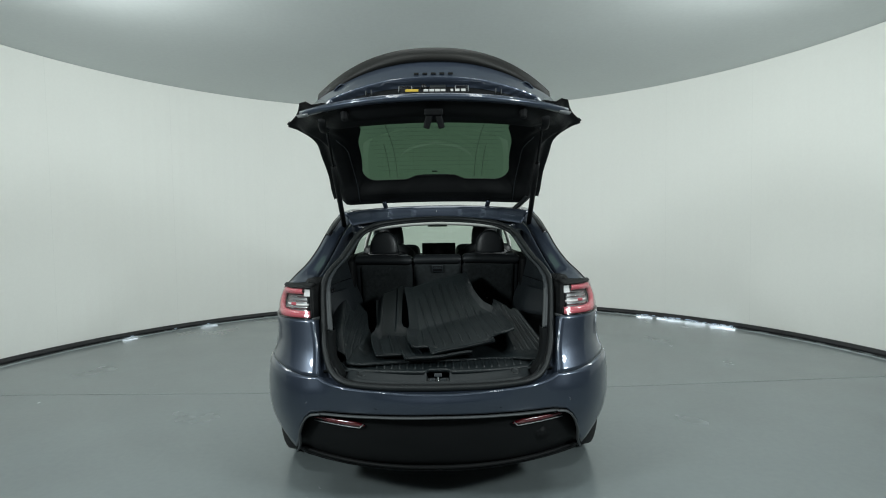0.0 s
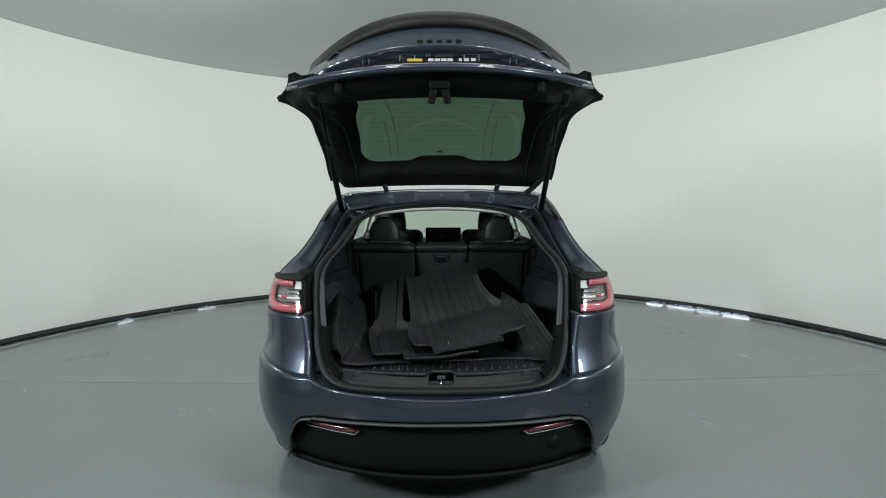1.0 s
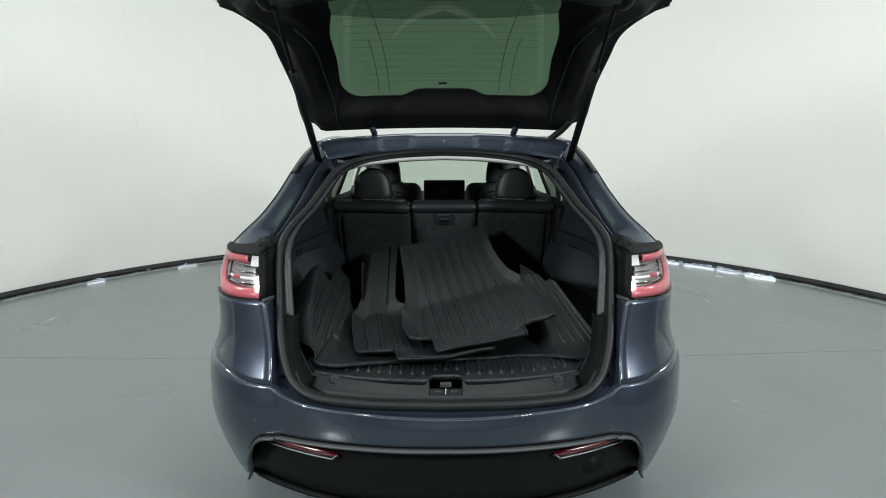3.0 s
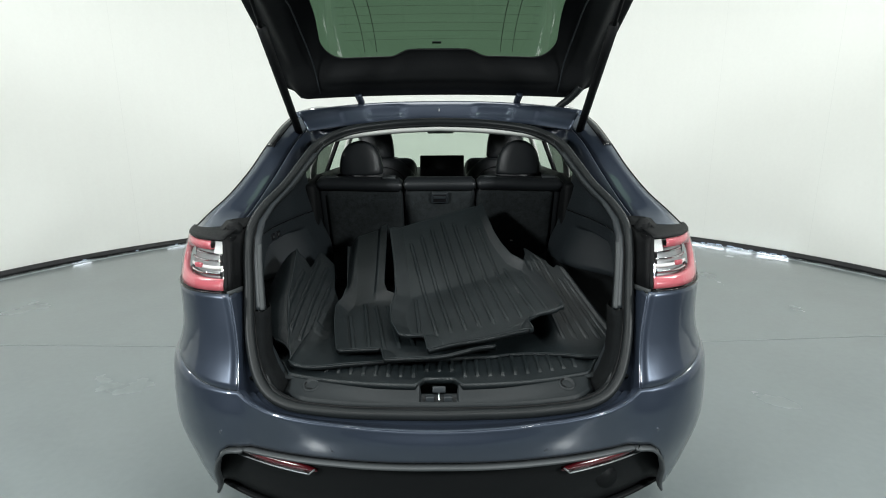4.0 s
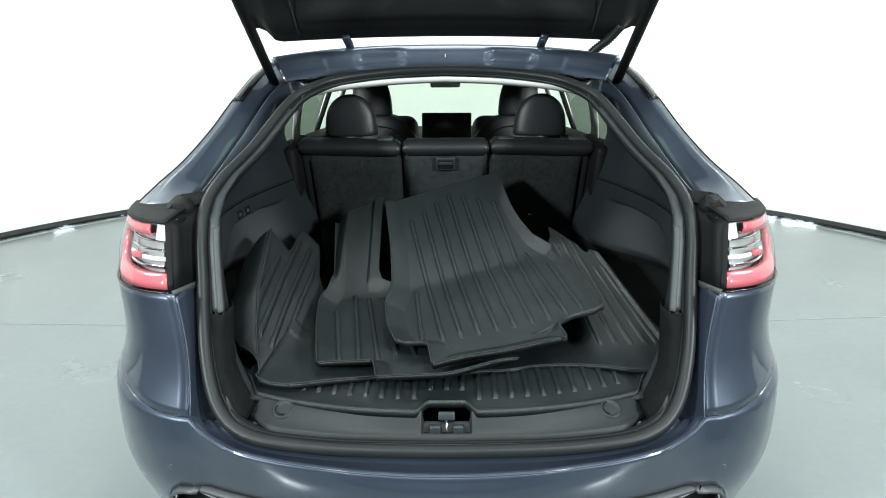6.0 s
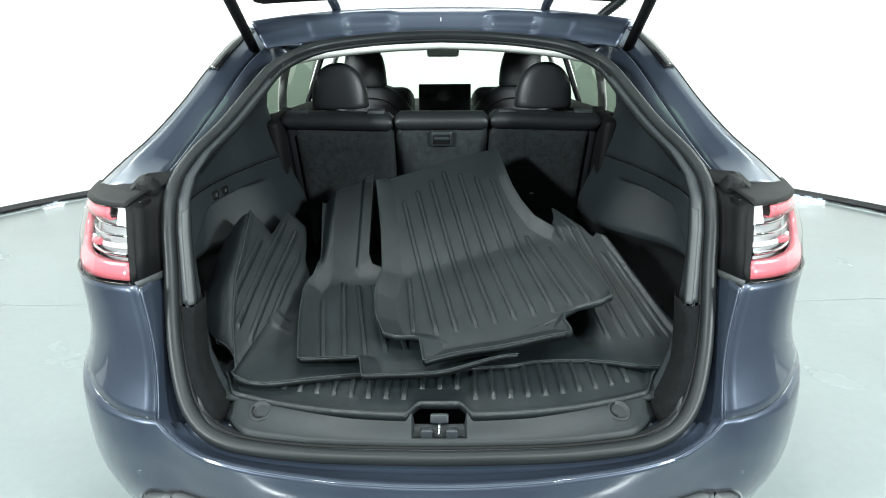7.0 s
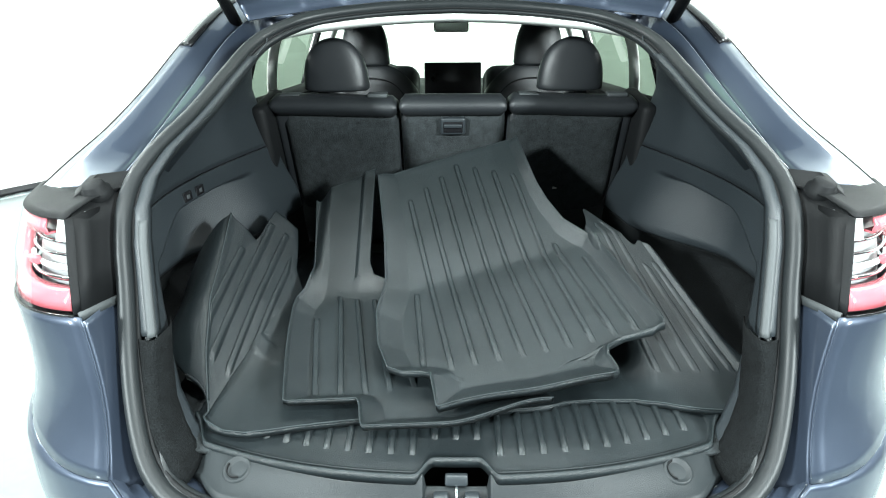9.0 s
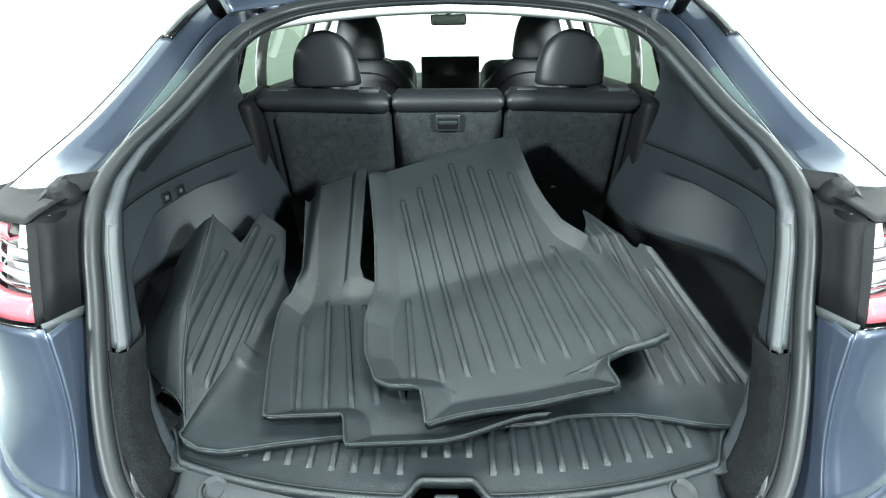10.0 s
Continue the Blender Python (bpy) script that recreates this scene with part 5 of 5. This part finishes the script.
m = floor_mat((-0.315, 0.097, 0.806), (1, 0.02, 0.035), (0, 0.99, 0.10), n2, lambda f: 0.685 + 0.055 * f, L2, R2, h2, ribs2, ((0.040, 0.037), (0.044, 0.034), (0.02, 0.0), (0.02, 0.0)))
mat_thing(m, "black ribbed rubber floor mat partly covered by another mat")

# long rear mat lying across, both ends standing up
RIDGE_L = [(0.05, 0.468), (0.116, 0.477), (0.198, 0.504), (0.301, 0.527), (0.418, 0.539), (0.53, 0.553), (0.75, 0.578)]
FAR_L = [(0.0, 0.55), (0.2, 0.60), (0.40, 0.735), (0.52, 0.72), (0.63, 0.70), (0.665, 0.58), (0.69, 0.55), (0.85, 0.545), (1.0, 0.53)]


def mat_left(c, q):
    """c: 0 at the fold, 1 at the ridge, 2 at the outer hem; q from the near to the far edge."""
    cc = min(c, 1.0)
    k = max(c - 1.0, 0.0)
    near = 0.102 + 0.028 * cc ** 2 + 0.05 * k
    far = lerp_tab(cc, FAR_L)[0] - 0.10 * k
    y = near + (far - near) * q
    xf, xr = (0.900 - 0.295 * y) / 1.815, lerp_tab(y, RIDGE_L)[0]
    xr = max(xr, xf)
    zr = max(0.772, -0.128 + 1.815 * xr + 0.295 * y)
    x, z = xf + (xr - xf) * cc, 0.772 + (zr - 0.772) * cc
    # a wide soft bend out of the floor
    w = min(1.0, 0.110 / max(xr - xf, 0.02))
    if cc < w:
        z += (zr - 0.772) * w * 0.25 * (1 - cc / w) ** 2
    for rx in (0.444, 0.470, 0.497, 0.520):
        if 0.20 < y < far - 0.055 and abs(x - rx) < 0.006 and cc < 0.97:
            z += 0.008 * smoothstep(0.0046, 0.0026, abs(x - rx)) * min(1, (y - 0.20) / 0.01, (far - 0.055 - y) / 0.01)
    z += 0.004 * smoothstep(0.94, 1.0, cc)
    x += 0.11 * k ** 0.8 * smoothstep(0.10, 0.28, y)
    z -= 0.11 * k ** 1.6 * smoothstep(0.10, 0.40, y)
    return Vector((-x, y, max(z, 0.772)))


def soft_tab(x, table, reach=0.05):
    """A table's value, rounded over the reach."""
    return sum(lerp_tab(x + reach * d / 3, table)[0] for d in range(-3, 4)) / 7


def mat_right(c, q):
    cc = min(c, 1.0)
    k = max(c - 1.0, 0.0)
    near = 0.165 - 0.035 * math.sin(math.pi * 0.75 * cc) + 0.06 * smoothstep(0.8, 1.0, cc) + 0.03 * k
    far = soft_tab(cc, [(0.0, 0.50), (0.30, 0.57), (0.45, 0.615), (0.50, 0.635), (0.54, 0.645), (0.58, 0.635), (0.62, 0.60), (0.67, 0.54), (0.72, 0.505), (0.77, 0.49), (0.82, 0.49), (0.87, 0.50), (0.92, 0.505), (0.96, 0.50), (1.0, 0.48)]) - 0.12 * k
    y = near + (far - near) * q
    x = 0.36 + 0.245 * cc - 0.50 * max(0, y - 0.22) * (0.35 + 0.65 * cc)
    rise = 0.70 * 0.5 * ((y - 0.20) + math.sqrt((y - 0.20) ** 2 + 0.002)) - 0.50 * max(0, y - 0.52)
    z = 0.764 + rise * smoothstep(0.0, 0.25, cc)
    base = 0.36 + 0.245 * cc
    for rx in (0.425, 0.466, 0.507, 0.548, 0.580):
        if 0.225 < y < far - 0.05 and abs(base - rx) < 0.008:
            z += 0.0045 * smoothstep(0.0075, 0.0045, abs(base - rx)) * min(1, (y - 0.225) / 0.01, (far - 0.05 - y) / 0.01)
    z += 0.006 * smoothstep(0.93, 1.0, cc)
    x += 0.035 * k
    z -= 0.06 * k ** 1.5 * smoothstep(0.18, 0.4, y)
    return Vector((x, y, max(z, 0.764)))


NEAR_MID = [(-0.50, 0.110), (-0.479, 0.102), (-0.467, 0.086), (-0.45, 0.074), (-0.43, 0.066), (-0.405, 0.061), (-0.379, 0.060), (-0.288, 0.081), (-0.182, 0.099), (0.176, 0.140), (0.222, 0.158), (0.29, 0.165), (0.36, 0.165)]


def rear_mat():
    rows = []
    for i in range(-1, 111):
        q = max(i, 0) / 110
        r = [mat_left(1 + k / 10, q) for k in range(10, 0, -1)] + [mat_left(1 - k / 110, q) for k in range(110)]
        a, b = mat_left(0, q), mat_right(0, q)
        for k in range(60):
            f = k / 60
            p = a.lerp(b, f)
            y0 = lerp_tab(p.x, NEAR_MID)[0]
            p.y = y0 + (0.55 - y0) * q
            p.z = min(a.z, 0.772) + (b.z - min(a.z, 0.772)) * f + (a.z - min(a.z, 0.772)) * max(0, 1 - f / 0.09) ** 2
            r.append(p)
        r += [mat_right(k / 150, q) for k in range(151)] + [mat_right(1 + k / 8, q) for k in range(1, 9)]
        if i < 0:
            r = [p + Vector((0, 0.001, -0.010)) for p in r]
        elif i == 0:
            r = [p + Vector((0, 0, 0.003)) for p in r]
        rows.append(r)
    return grid(rows)


ob = part("rear_floor_mat", rear_mat(), M_MAT)
solid(ob, 0.0035)
near_edge = [mat_left(1 - k / 40, 0) for k in range(40)] + [Vector((x, lerp_tab(x, NEAR_MID)[0], 0.772 - 0.008 * smoothstep(-0.48, 0.36, x))) for x in [-0.47 + 0.0415 * k for k in range(20)]] + [mat_right(k / 40, 0) for k in range(41)]
part("rim", tube([p + Vector((0, 0, 0.003)) for p in near_edge], ring(0.0024, 6)), M_MATRIM, ob, "edge bead of the rim, lighter for the light it catches")
ridge = [mat_left(1.0, k / 60) + Vector((0, 0, 0.003)) for k in range(61)]
part("rim", tube(ridge, ring(0.0024, 6)), M_MATRIM, ob, "edge bead of the rim, lighter for the light it catches")
tagged(ob, "wide black rubber rear mat with upturned ends under the others", "floor mat", "loose floor mats")

# light leaking in below the skirting, and faint seams of the wall cladding
M_LEAK = bpy.data.materials.new("daylight_gap")
M_LEAK.use_nodes = True
M_LEAK.node_tree.nodes["Principled BSDF"].inputs["Base Color"].default_value = (0.10, 0.12, 0.14, 1)
M_LEAK.node_tree.nodes["Principled BSDF"].inputs["Emission Color"].default_value = (0.62, 0.80, 1.0, 1)
M_LEAK.node_tree.nodes["Principled BSDF"].inputs["Emission Strength"].default_value = 0.55
random.seed(7)
for a0, a1, n in ((32.0, 49.0, 12), (132.0, 150.0, 3)):
    for k in range(n):
        a = a0 + (a1 - a0) * (k + random.random() * 0.7) / n
        w = (0.5 + 0.9 * random.random()) * (1.0 if a0 < 90 else 0.5)
        r0 = RAD - 0.033
        rows = [arc(r0, 0.006, a, a + w, 6), arc(r0, 0.011 + 0.009 * random.random(), a + 0.08, a + w - 0.08, 6)]
        solid(tagged(part("light_gap", grid(rows), M_LEAK), "bright daylight gap under the skirting strip", "light gap", kind="structure"), 0.002)
for a in (66.0, 80.0, 101.0, 124.0, 140.0, 44.0, 158.0, 30.0):
    rows = [arc(RAD - 0.0015, z, a, a + 0.03, 2) for z in (0.1, CEIL_Z - 0.01)]
    tagged(part("trim", grid(rows), M_SEAM, smooth=False), "faint vertical seam in the wall cladding", "wall seam", kind="structure")

# floor joints
for x0, y0, x1, y1 in ((-4.6, 2.07, -0.9, 1.955), (0.95, 1.96, 4.6, 2.20)):
    d = Vector((x1 - x0, y1 - y0, 0))
    tagged(part("trim", rbox(d.length, 0.004, 0.002, pose((x0 + x1) / 2, (y0 + y1) / 2, 0.001, 0, 0, math.degrees(math.atan2(d.y, d.x))), 0), M_CRACK, smooth=False), "thin dark joint in the floor", "floor joint", kind="structure")
